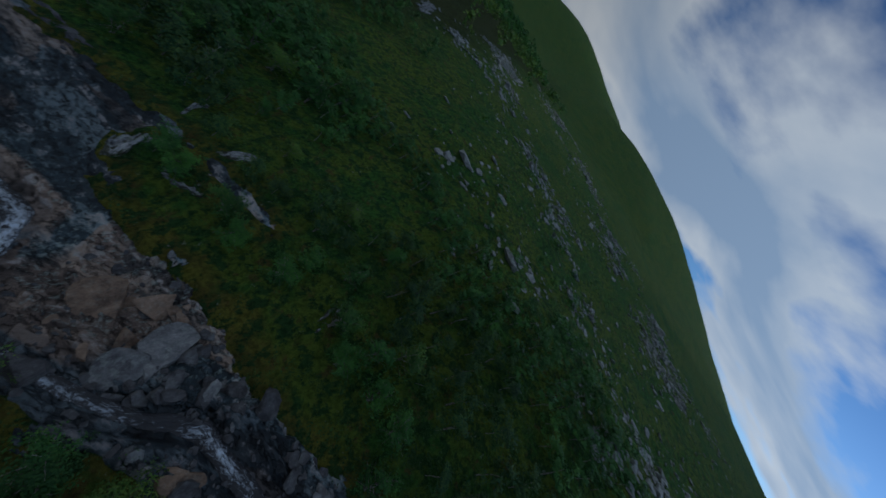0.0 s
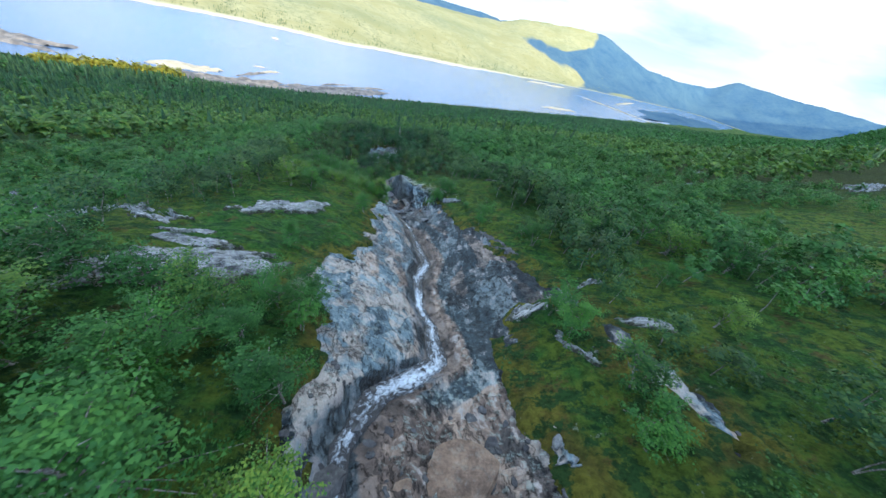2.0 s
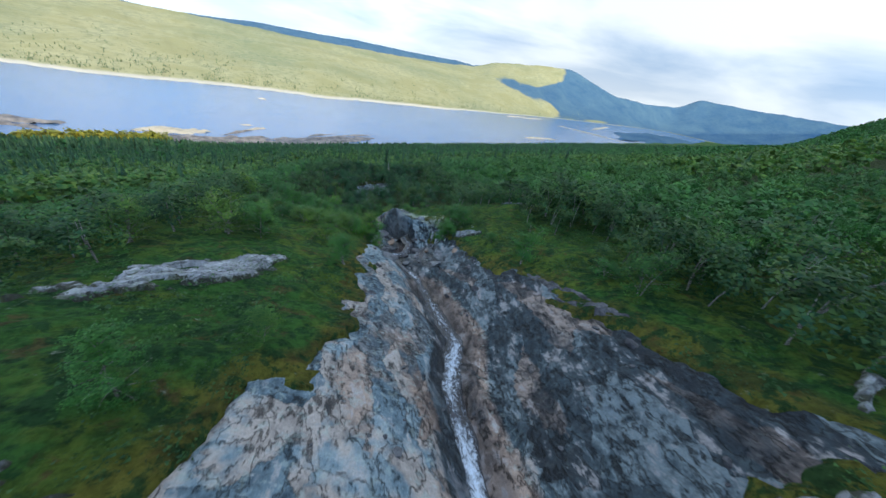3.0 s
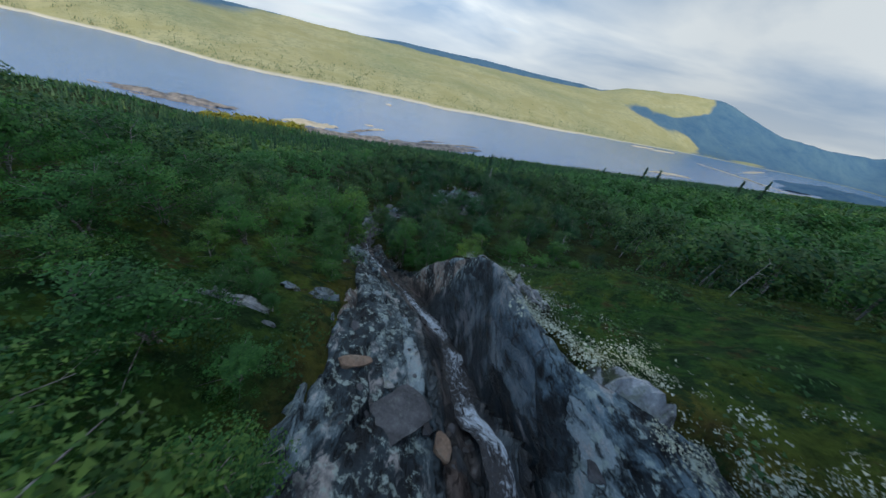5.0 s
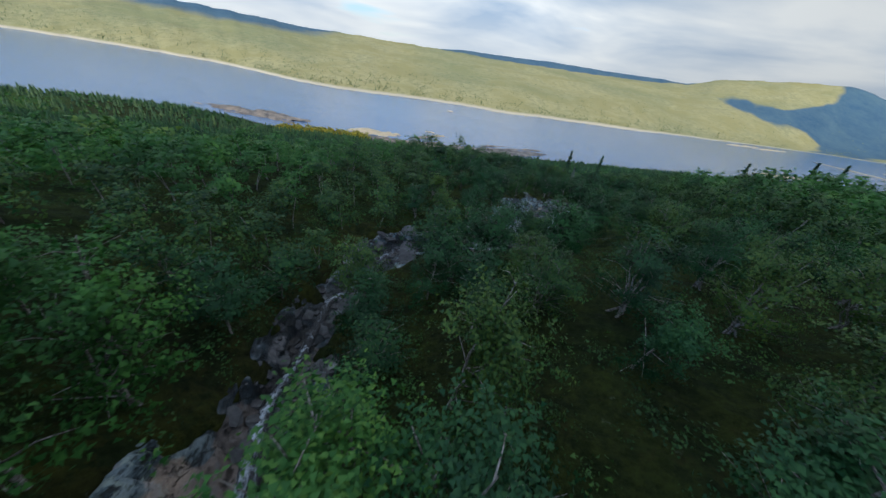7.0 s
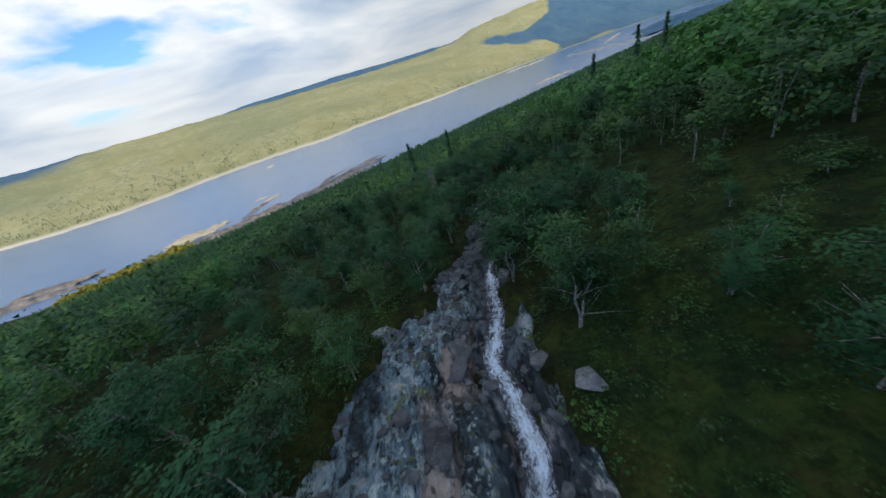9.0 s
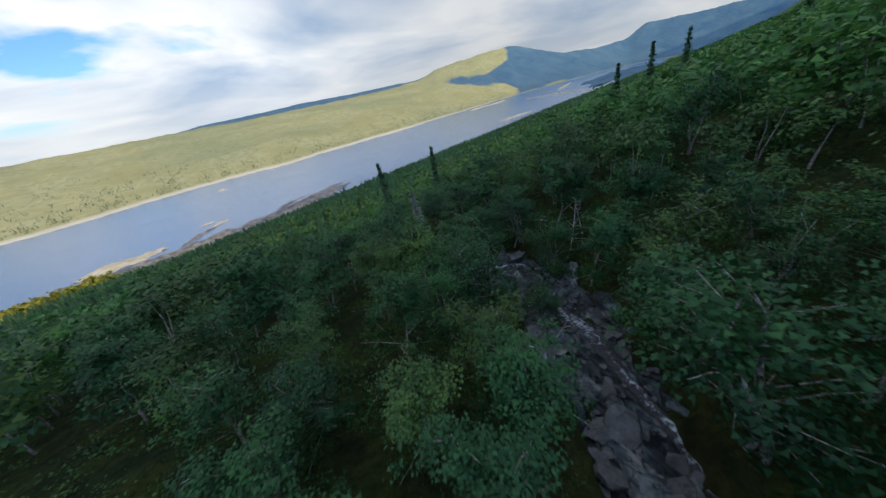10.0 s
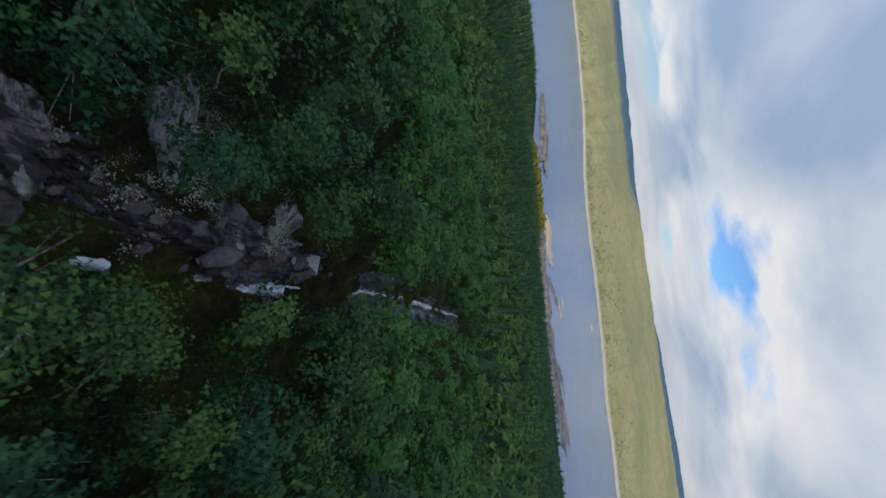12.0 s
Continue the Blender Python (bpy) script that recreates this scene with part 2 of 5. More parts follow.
def rock_material(name, tones, lichen=0.5, moss=0.0, size=1.0):
    """Weathered rock with lichen. tones: four colours from the darkest to the palest."""
    m, n = material(name)
    p = position(n)
    rnd = n.add("ShaderNodeObjectInfo").outputs["Random"]
    bands = n.add("ShaderNodeMapping", {"Vector": p, "Rotation": (0.1, 0.2, 0.4), "Scale": (0.6 / size, 1.6 / size, 1.5 / size)}).outputs[0]
    band, mid, grain = n.noise(bands, 0.9, 6.0, 0.62, 0.15), n.noise(p, 2.4 / size, 7.0, 0.68), n.noise(p, 10.0 / size, 8.0, 0.72)
    f = n.math("ADD", n.math("MULTIPLY_ADD", band, 0.55, n.math("MULTIPLY", mid, 0.45)), n.math("MULTIPLY_ADD", rnd, 0.12, -0.06))
    c = n.ramp(f, (0.34, tones[0]), (0.43, tones[1]), (0.54, tones[2]), (0.66, tones[3]))
    if moss:
        seam = n.add("ShaderNodeAttribute", attribute_name="seam").outputs["Fac"]
        beds = n.add("ShaderNodeCombineXYZ", {0: n.add("ShaderNodeAttribute", attribute_name="across").outputs["Fac"], 1: n.add("ShaderNodeAttribute", attribute_name="along").outputs["Fac"], 2: 0.0}).outputs[0]
        fol, wide, crack = foliation(n, beds, 1.25)
        c = n.mix(1.0, c, n.ramp(fol, (0.38, 0.55), (0.62, 1.45)), "MULTIPLY")
        c = n.mix(n.math("MULTIPLY", crack, 0.85), c, rgb(0.035, 0.036, 0.030))
        c = n.mix(n.ramp(n.math("ADD", seam, n.math("MULTIPLY_ADD", mid, 1.2, -0.6)), (0.40, 0.0), (0.60, 0.92)), c, n.mix(grain, rgb(0.012, 0.014, 0.010), rgb(0.055, 0.060, 0.030)))
    spots = n.ramp(n.noise(p, 3.0 / size, 9.0, 0.75, 0.3), (0.52, 0.0), (0.60, 1.0))
    c = n.mix(n.math("MULTIPLY", spots, lichen), c, n.mix(grain, rgb(0.22, 0.26, 0.25), rgb(0.43, 0.47, 0.42)))
    if moss:
        tufts = n.ramp(n.noise(p, 1.5, 8.0, 0.72), (0.54, 0.0), (0.60, 1.0))
        c = n.mix(n.math("MULTIPLY", tufts, moss), c, n.mix(grain, rgb(0.03, 0.05, 0.014), rgb(0.11, 0.13, 0.034)))
    c = n.mix(1.0, c, n.ramp(grain, (0.28, 0.62), (0.70, 1.15)), "MULTIPLY")
    h = n.math("ADD", n.math("MULTIPLY", mid, 0.8), n.math("MULTIPLY", grain, 0.2))
    finish(n, c, 0.85, h, 0.10 * size, 0.35)
    return m


def leaf_material(name, a, b, yellow, through=0.3):
    m, n = material(name)
    island = n.add("ShaderNodeNewGeometry").outputs["Random Per Island"]
    rnd = n.add("ShaderNodeObjectInfo").outputs["Random"]
    c = n.mix(island, a, b)
    c = n.mix(n.ramp(n.math("ADD", n.math("MULTIPLY", rnd, 0.7), n.math("MULTIPLY", island, 0.3)), (0.62, 0.0), (0.95, 1.0)), c, yellow)
    # one tree is paler or darker than the next
    stand = n.noise(position(n), 0.34, 2.0)
    c = n.mix(1.0, c, n.ramp(stand, (0.34, rgb(0.55, 0.60, 0.66)), (0.52, rgb(1, 1, 1)), (0.68, rgb(1.45, 1.3, 1.0))), "MULTIPLY")
    d = n.add("ShaderNodeBsdfPrincipled", {"Base Color": c, "Roughness": 0.55, "Specular IOR Level": 0.3})
    t = n.add("ShaderNodeBsdfTranslucent", {"Color": c})
    mixed = n.add("ShaderNodeMixShader", {0: through, 1: d.outputs[0], 2: t.outputs[0]})
    n.add("ShaderNodeOutputMaterial", {"Surface": mixed.outputs[0]})
    return m


def bark_material(name, pale, dark):
    m, n = material(name)
    p = position(n)
    marks = n.ramp(n.noise(n.add("ShaderNodeMapping", {"Vector": p, "Scale": (5, 5, 22)}).outputs[0], 1.4, 5.0, 0.6), (0.42, 0.0), (0.60, 1.0))
    c = n.mix(marks, dark, pale)
    finish(n, c, 0.8, n.noise(p, 30.0, 4.0), 0.01)
    return m


def water_material():
    m, n = material("stream_water")
    p = position(n)
    foam = n.add("ShaderNodeAttribute", attribute_name="foam").outputs["Fac"]
    across = n.add("ShaderNodeAttribute", attribute_name="across").outputs["Fac"]
    along_y = n.add("ShaderNodeAttribute", attribute_name="along").outputs["Fac"]
    flow = n.add("ShaderNodeCombineXYZ", {0: n.math("MULTIPLY", across, 4.0), 1: n.math("MULTIPLY", along_y, 2.0), 2: 0.0}).outputs[0]
    streak = n.noise(flow, 1.6, 8.0, 0.72, 1.2)
    f = n.math("ADD", foam, n.math("MULTIPLY", n.math("SUBTRACT", streak, 0.5), 2.1))
    f = n.ramp(f, (0.34, 0.0), (0.86, 1.0))
    c = n.mix(f, n.mix(streak, rgb(0.012, 0.013, 0.017), rgb(0.055, 0.057, 0.066)), rgb(0.64, 0.73, 0.86))
    finish(n, c, n.math("MULTIPLY_ADD", f, 0.45, 0.08), streak, 0.09, 0.5)
    return m


def lake_material():
    m, n = material("lake_water")
    p = position(n)
    b = n.noise(n.add("ShaderNodeMapping", {"Vector": p, "Scale": (0.10, 0.22, 1.0)}).outputs[0], 1.0, 5.0, 0.6)
    streak = n.noise(n.add("ShaderNodeMapping", {"Vector": p, "Rotation": (0, 0, 0.7), "Scale": (0.002, 0.012, 1.0)}).outputs[0], 1.0, 4.0)
    finish(n, n.mix(streak, rgb(0.065, 0.150, 0.310), rgb(0.140, 0.195, 0.290)), n.math("MULTIPLY_ADD", streak, 0.12, 0.10), b, 0.5, 0.5)
    return m


def far_material():
    m, n = material("far_country")
    p = position(n)
    woods = n.add("ShaderNodeAttribute", attribute_name="woods").outputs["Fac"]
    beach = n.add("ShaderNodeAttribute", attribute_name="beach").outputs["Fac"]
    a, b, c = n.noise(p, 0.006, 7.0, 0.65, 0.5), n.noise(p, 0.045, 6.0, 0.7), n.noise(p, 0.0016, 4.0)
    grass = n.mix(n.ramp(a, (0.40, 0.0), (0.62, 1.0)), rgb(0.37, 0.322, 0.142), rgb(0.475, 0.405, 0.205))
    trees = n.ramp(n.math("ADD", n.math("MULTIPLY", b, 0.6), n.math("MULTIPLY", a, 0.4)), (0.50, 0.0), (0.58, 1.0))
    grass = n.mix(n.math("MULTIPLY", trees, 0.45), grass, rgb(0.19, 0.21, 0.10))
    grass = n.mix(n.ramp(c, (0.45, 0.0), (0.65, 0.55)), grass, rgb(0.19, 0.225, 0.115))
    # the far hills' shade and blue haze are put into this forest colour
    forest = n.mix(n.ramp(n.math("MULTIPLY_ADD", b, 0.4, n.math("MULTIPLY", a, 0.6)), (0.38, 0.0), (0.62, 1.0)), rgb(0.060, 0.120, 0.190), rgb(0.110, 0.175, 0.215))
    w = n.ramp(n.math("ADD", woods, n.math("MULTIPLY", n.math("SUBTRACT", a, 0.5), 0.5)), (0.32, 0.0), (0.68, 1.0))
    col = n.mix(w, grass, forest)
    col = n.mix(beach, col, n.mix(b, rgb(0.52, 0.44, 0.31), rgb(0.66, 0.57, 0.43)))
    finish(n, col, 0.95, b, 3.0, 0.1)
    return m


def plain(name, a, b, scale, rough=0.9, height=0.05, spec=0.2):
    m, n = material(name)
    p = position(n)
    f = n.noise(p, scale, 7.0, 0.68)
    finish(n, n.mix(n.ramp(f, (0.32, 0.0), (0.66, 1.0)), a, b), rough, f, height, spec)
    return m


HEATH = heath_material()
BEDROCK = bedrock_material()
SLAB = rock_material("lichen_slab", (rgb(0.075, 0.079, 0.087), rgb(0.175, 0.185, 0.20), rgb(0.275, 0.288, 0.305), rgb(0.38, 0.39, 0.40)), 0.55, 0.4)
FIELD = rock_material("lichened_boulders", (rgb(0.10, 0.11, 0.11), rgb(0.20, 0.21, 0.21), rgb(0.30, 0.31, 0.30), rgb(0.40, 0.42, 0.40)), 0.8, 0.0, 1.0)
BOULDER = rock_material("boulder_rock", (rgb(0.040, 0.041, 0.045), rgb(0.10, 0.10, 0.108), rgb(0.165, 0.168, 0.178), rgb(0.26, 0.262, 0.268)), 0.4, 0.0, 0.8)
TAN = rock_material("tan_rock", (rgb(0.095, 0.066, 0.050), rgb(0.18, 0.125, 0.092), rgb(0.26, 0.182, 0.132), rgb(0.34, 0.25, 0.19)), 0.15, 0.0, 0.9)
GORGE_ROCK = rock_material("gorge_rock", (rgb(0.03, 0.04, 0.05), rgb(0.085, 0.11, 0.13), rgb(0.16, 0.20, 0.225), rgb(0.28, 0.32, 0.34)), 0.45, 0.35)
DARKROCK = rock_material("wet_rock", (rgb(0.028, 0.027, 0.030), rgb(0.055, 0.054, 0.060), rgb(0.09, 0.09, 0.098), rgb(0.15, 0.155, 0.165)), 0.15, 0.0, 0.8)
LEAF = leaf_material("birch_leaves", rgb(0.032, 0.120, 0.028), rgb(0.090, 0.235, 0.048), rgb(0.170, 0.270, 0.045), 0.4)
# the same birch leaves with the lower wood's shade put into the colour
LEAF_SHADED = leaf_material("shaded_birch_leaves", rgb(0.012, 0.066, 0.026), rgb(0.038, 0.120, 0.038), rgb(0.095, 0.160, 0.032), 0.35)
FOREST = leaf_material("wood_leaves", rgb(0.040, 0.138, 0.036), rgb(0.090, 0.220, 0.050), rgb(0.155, 0.240, 0.045), 0.4)
NEEDLE = leaf_material("spruce_needles", rgb(0.036, 0.098, 0.050), rgb(0.078, 0.165, 0.074), rgb(0.09, 0.165, 0.062), 0.3)
GREY_TWIG = leaf_material("grey_twigs", rgb(0.10, 0.13, 0.12), rgb(0.22, 0.25, 0.23), rgb(0.16, 0.20, 0.17), 0.1)
LICHEN = leaf_material("reindeer_lichen", rgb(0.30, 0.34, 0.27), rgb(0.50, 0.54, 0.44), rgb(0.46, 0.47, 0.36), 0.1)
PALE_LEAF = leaf_material("far_leaves", rgb(0.17, 0.21, 0.10), rgb(0.25, 0.28, 0.13), rgb(0.28, 0.28, 0.13))
# low sunlight on the shore trees is put into this leaf colour
GOLD = leaf_material("sun_tinted_leaves", rgb(0.28, 0.28, 0.035), rgb(0.46, 0.40, 0.05), rgb(0.50, 0.40, 0.05))
SHRUB = leaf_material("shrub_leaves", rgb(0.018, 0.068, 0.016), rgb(0.060, 0.140, 0.028), rgb(0.120, 0.150, 0.030))
BARK = bark_material("birch_bark", rgb(0.34, 0.32, 0.30), rgb(0.10, 0.085, 0.075))
DEADWOOD = bark_material("dead_wood", rgb(0.42, 0.40, 0.38), rgb(0.20, 0.19, 0.185))
STREAM = water_material()
LAKE = lake_material()
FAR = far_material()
SAND = plain("golden_sand", rgb(0.42, 0.34, 0.23), rgb(0.60, 0.50, 0.36), 0.08, 0.95, 0.3)
MUD = plain("shore_mud", rgb(0.085, 0.075, 0.072), rgb(0.36, 0.30, 0.25), 0.09, 0.8, 0.3)


# ---- plan of the slope, in plan units ----
AX, AY = 0.646, 0.763          # the fall line points to (-AX, AY)
LAKE_Z = -93.8
FALL = [(-1500, 70), (-700, 62), (-300, 36), (-140, 28), (-60, 19), (0, 6.5), (12.6, 1.3), (19.7, -2.4), (45, -12.3), (54.6, -15.4), (65.5, -17.6), (70, -18.7),
        (87.5, -23.9), (98.8, -28.3), (150, -43), (250, -68), (335, -88), (362, -93.6), (385, -95.5), (420, -97), (4000, -99)]
BED = [(-60, 26), (10, 6.4), (15, 4.4), (22.6, 1.2), (25.4, -0.4), (27.9, -1.4), (30, -2.5), (36, -4.8), (45, -7.6), (51.4, -9.6), (53.2, -10.6), (57.6, -12.9), (61, -14.5),
       (65.3, -15.6), (72, -16.4), (82.5, -17.6), (86.5, -18.4), (95, -20.8), (106, -23.9), (116.5, -28.5), (126, -32), (180, -48)]
VALLEY = [(-60, 9), (10, 6.6), (20, 6.8), (27.5, 6.3), (30, 6.4), (36, 5.8), (45, 3.6), (53, 1.8), (57.5, -1.4), (61, -4.5), (65.3, -7.3), (69, -7.4), (75, -3.8), (79, -3.7),
          (83, -3.5), (90, -2.3), (97, -2.4), (101.5, -6), (106, -9), (116.5, -15.4), (140, -27), (180, -50)]
COURSE = [(6, 7.4), (19.7, 7.2), (20.9, 6), (22.7, 5.2), (24.4, 4.7), (25.9, 5.1), (27.0, 6.0), (27.8, 6.7), (30.2, 6.5), (31.3, 6.0), (34, 5.7), (36.7, 6.2), (39.4, 5.5), (42.8, 4.6),
          (45.2, 3.2), (46, 3.0), (46.6, 3.3), (47.6, 3.8), (48.8, 3.9), (50.1, 3.4), (51.8, 2.5), (53.8, 1.7), (56.4, -0.5), (58.5, -2.3), (60.5, -4.5), (64, -6.8), (68.3, -7.8), (71, -6.2), (74.5, -2.8), (78.2, -3.3), (80, -2.9), (82.4, -3.3),
          (84.2, -2.8), (87, -2.7), (89.4, -1.9), (92.8, -1.3), (94.5, -1.3), (97, -0.8), (98.6, -0.8), (99.8, -2.4), (101.2, -5.8), (105, -8.6), (108.6, -10.2), (113.6, -13.7), (118, -16.5), (140, -27)]
ROCK_L = [(6, 5.5), (19.5, 5.6), (21.8, 5), (23.4, 4.2), (25.4, 3.3), (28.2, 3.4), (29.2, 1.8), (31.9, 2), (33.5, 2.9), (37.7, 2.6), (43, 1.9), (46, 1.7), (49, 1), (50.5, 0.2),
          (54.8, -1.8), (57, -3.6), (58.3, -4.1), (59.8, -4.4), (61, -5.6), (62, -6.4), (66, -8.6), (69, -8.8), (72, -7.5), (74.5, -5.6), (78.5, -6.8), (81, -6.8), (86.5, -4.5), (92, -3.1), (94, -2.9), (97, -2.2), (98.6, -2.2), (99.6, -4.2),
          (101, -7), (104, -10.3), (108.6, -12.3), (117, -17), (140, -28)]
ROCK_R = [(6, 9), (19.9, 8.8), (24.4, 9.3), (25.0, 12.5), (26.6, 12.4), (28.3, 12.2), (31.7, 11.5), (34.1, 10.7), (39.7, 8.9), (43.2, 7.4), (46, 6.4), (47.1, 6.2), (48.5, 5.8), (49.5, 5.2), (50.2, 4.7), (50.7, 4.1), (51.4, 3.5), (52.4, 3.0), (54, 2.4), (56.9, 0.85),
          (58.3, -0.6), (60.3, -2.9), (63.5, -5.9), (68.5, -6.5), (71, -5), (74, -1.7), (80.3, -2.2), (83, -2.3), (86.4, -2.2), (88.8, -1.6), (92.7, -0.6), (94.5, 0), (98.5, 0.2), (99.8, -0.8), (101, -4.5), (107, -8.7),
          (112, -11.8), (117, -14.3), (140, -25)]


CREST = [(40, 7.4), (46, 6.3), (48.5, 5.6), (49.5, 4.8), (50.2, 4.2), (50.7, 3.8), (51.4, 3.3), (52.4, 2.8), (54, 2.2), (56.9, 0.6), (58, -0.6), (66, -5)]          # top of the rock wall beside the gorge

TOP = [(44, -7.1), (46, -7.7), (48, -8.1), (49, -8.1), (50, -7.7), (50.8, -7.4), (51.6, -7.5), (54, -8.0), (57, -10.4), (58.5, -12.6), (62, -15)]          # and its height


def along(table, width, x):
    """A table read off and smoothed over +- width."""
    x, tab = np.asarray(x, float), np.array(table, float)
    return sum(np.interp(x + k * width, tab[:, 0], tab[:, 1]) for k in np.linspace(-1, 1, 9)) / 9


def sstep(a, b, x):
    k = np.clip((x - a) / (b - a), 0, 1)
    return k * k * (3 - 2 * k)


def hash01(i, j, seed=0):
    h = (np.asarray(i).astype(np.int64) * 374761393 + np.asarray(j).astype(np.int64) * 668265263 + seed * 1442695041) & 0xFFFFFFFF
    h = ((h ^ (h >> 13)) * 1274126177) & 0xFFFFFFFF
    return ((h ^ (h >> 16)) & 0xFFFFFF) / float(0x1000000)


def value_noise(x, y, seed=0):
    i, j = np.floor(x), np.floor(y)
    u, v = x - i, y - j
    u, v = u * u * (3 - 2 * u), v * v * (3 - 2 * v)
    a, b, c, d = hash01(i, j, seed), hash01(i + 1, j, seed), hash01(i, j + 1, seed), hash01(i + 1, j + 1, seed)
    return (a * (1 - u) + b * u) * (1 - v) + (c * (1 - u) + d * u) * v - 0.5


def fbm(x, y, octaves=4, seed=0):
    return sum(value_noise(x * 2.03 ** k + 17 * k, y * 2.03 ** k - 9 * k, seed + k) * 0.5 ** k for k in range(octaves))


def cells(x, y, seed=0):
    """Voronoi cells: a random number per cell, the gap to the next cell, the offset from the cell's own point."""
    i, j = np.floor(x), np.floor(y)
    best, second = np.full(np.shape(x), 9.0), np.full(np.shape(x), 9.0)
    num, dx, dy = np.zeros(np.shape(x)), np.zeros(np.shape(x)), np.zeros(np.shape(x))
    for a in (-1, 0, 1):
        for b in (-1, 0, 1):
            px, py = i + a + hash01(i + a, j + b, seed), j + b + hash01(i + a, j + b, seed + 5)
            r = np.hypot(px - x, py - y)
            near = r < best
            second = np.where(near, best, np.minimum(second, r))
            num = np.where(near, hash01(i + a, j + b, seed + 9), num)
            dx, dy = np.where(near, x - px, dx), np.where(near, y - py, dy)
            best = np.where(near, r, best)
    return num, second - best, dx, dy


def slope_height(x, y):
    s, t = -AX * x + AY * y, AY * x + AX * y
    s = s - (14 * sstep(80, 10, t) + 45 * sstep(-30, -130, t)) * sstep(250, 330, s)          # the shore runs farther out to the left
    knoll = 46 * sstep(60, -80, s) * sstep(340, 680, t)          # the shoulder of the next hill along the slope
    w = np.interp(s, [-300, -60, 0, 120, 250], [40, 20, 5, 5, 20])
    # the 30-unit rise uphill is added, unseen, to keep the sun off the slope
    return along(FALL, w, s) + 45 * sstep(0, 280, t) * sstep(-30, -230, s) + 30 * sstep(-35, -150, s) * sstep(20, -20, t) * sstep(-170, -120, t) + knoll


def plan_height(x, y):
    d = x - along(VALLEY, 1.2, y)
    bank = np.interp(y, [15, 25, 45, 56, 64], [0.8, 1.6, 2.0, 1.6, 0.7])
    rise = np.interp(y, [10, 24, 30, 45, 50, 56, 60, 70], [0, 0.2, 1, 1.0, 1.9, 2.1, 0.6, 0.2])
    near = along(BED, 1.2, y) + np.where(d > 0, 0.27 * d * sstep(0, 6, d) + rise * sstep(0.5, np.interp(y, [47, 50, 56, 59], [4, 1.7, 1.7, 4]), d), bank * (1 - np.exp(np.minimum(d, 0) / 4)))
    past = x - along(CREST, 0.35, y)
    shelf = along(TOP, 0.5, y) - 0.3 * np.maximum(past, 0)
    near = near + sstep(46, 48.5, y) * sstep(59.5, 58, y) * sstep(-0.3, 0.0, past) * np.maximum(shelf - near, 0)
    k = np.maximum(sstep(7, 26, np.abs(d)), np.maximum(sstep(112, 135, y), sstep(5, -25, y)))
    return near * (1 - k) + slope_height(x, y) * k


def rock_edge(x, y):
    """How far inside the bare bed of the stream a spot lies; plan units."""
    wob = 0.7 * fbm(x * 1.1, y * 0.8, 4, 3)
    l, r = along(ROCK_L, 0.35, y), along(ROCK_R, 0.35, y)
    wob = (wob + 0.4 * (cells(x * 1.5, y * 0.8, 4)[0] - 0.5)) * (1 - 0.6 * sstep(46, 48, y) * sstep(60, 58, y))
    moss = np.minimum(np.minimum(x - along([(20, 9.3), (25, 9.1), (27.2, 8.5), (29.5, 8.8), (32, 9.8)], 0.4, y), 11.55 - 0.14 * (y - 28) - x), 31.4 - y)       # a tongue of moss between the bed and a strip of rock
    ends = np.minimum(y - 5, 132 - y)
    return np.minimum(np.minimum(np.minimum(x - l, r - x), -moss) + wob, ends)


def in_rock(x, y):
    """1 on the bare bed of the stream, 0 outside; plan units."""
    return sstep(-0.2, 0.25, rock_edge(x, y))


def ground_z(x, y):
    """Height of the ground in metres at x, y in metres, with hummocks."""
    px, py = x / U, y / U
    near = np.exp(-(np.maximum(np.abs(px - along(VALLEY, 1.2, py)) - 30, 0) / 60) ** 2)
    z = U * plan_height(px, py) + (0.55 * fbm(x / 4.5, y / 4.5, 3, 11) + 0.46 * np.abs(fbm(x / 1.5, y / 1.5, 4, 21))) * (0.25 + 0.75 * near)
    z = z + 5.0 * fbm(x / 90, y / 90, 3, 5) * sstep(25, 120, np.hypot(px, py - 60)) * sstep(350, 290, -AX * px + AY * py)
    return z - (0.9 + 2.6 * sstep(45.5, 47.5, py) * sstep(61, 59, py)) * sstep(-0.02, 0.42, rock_edge(px, py))


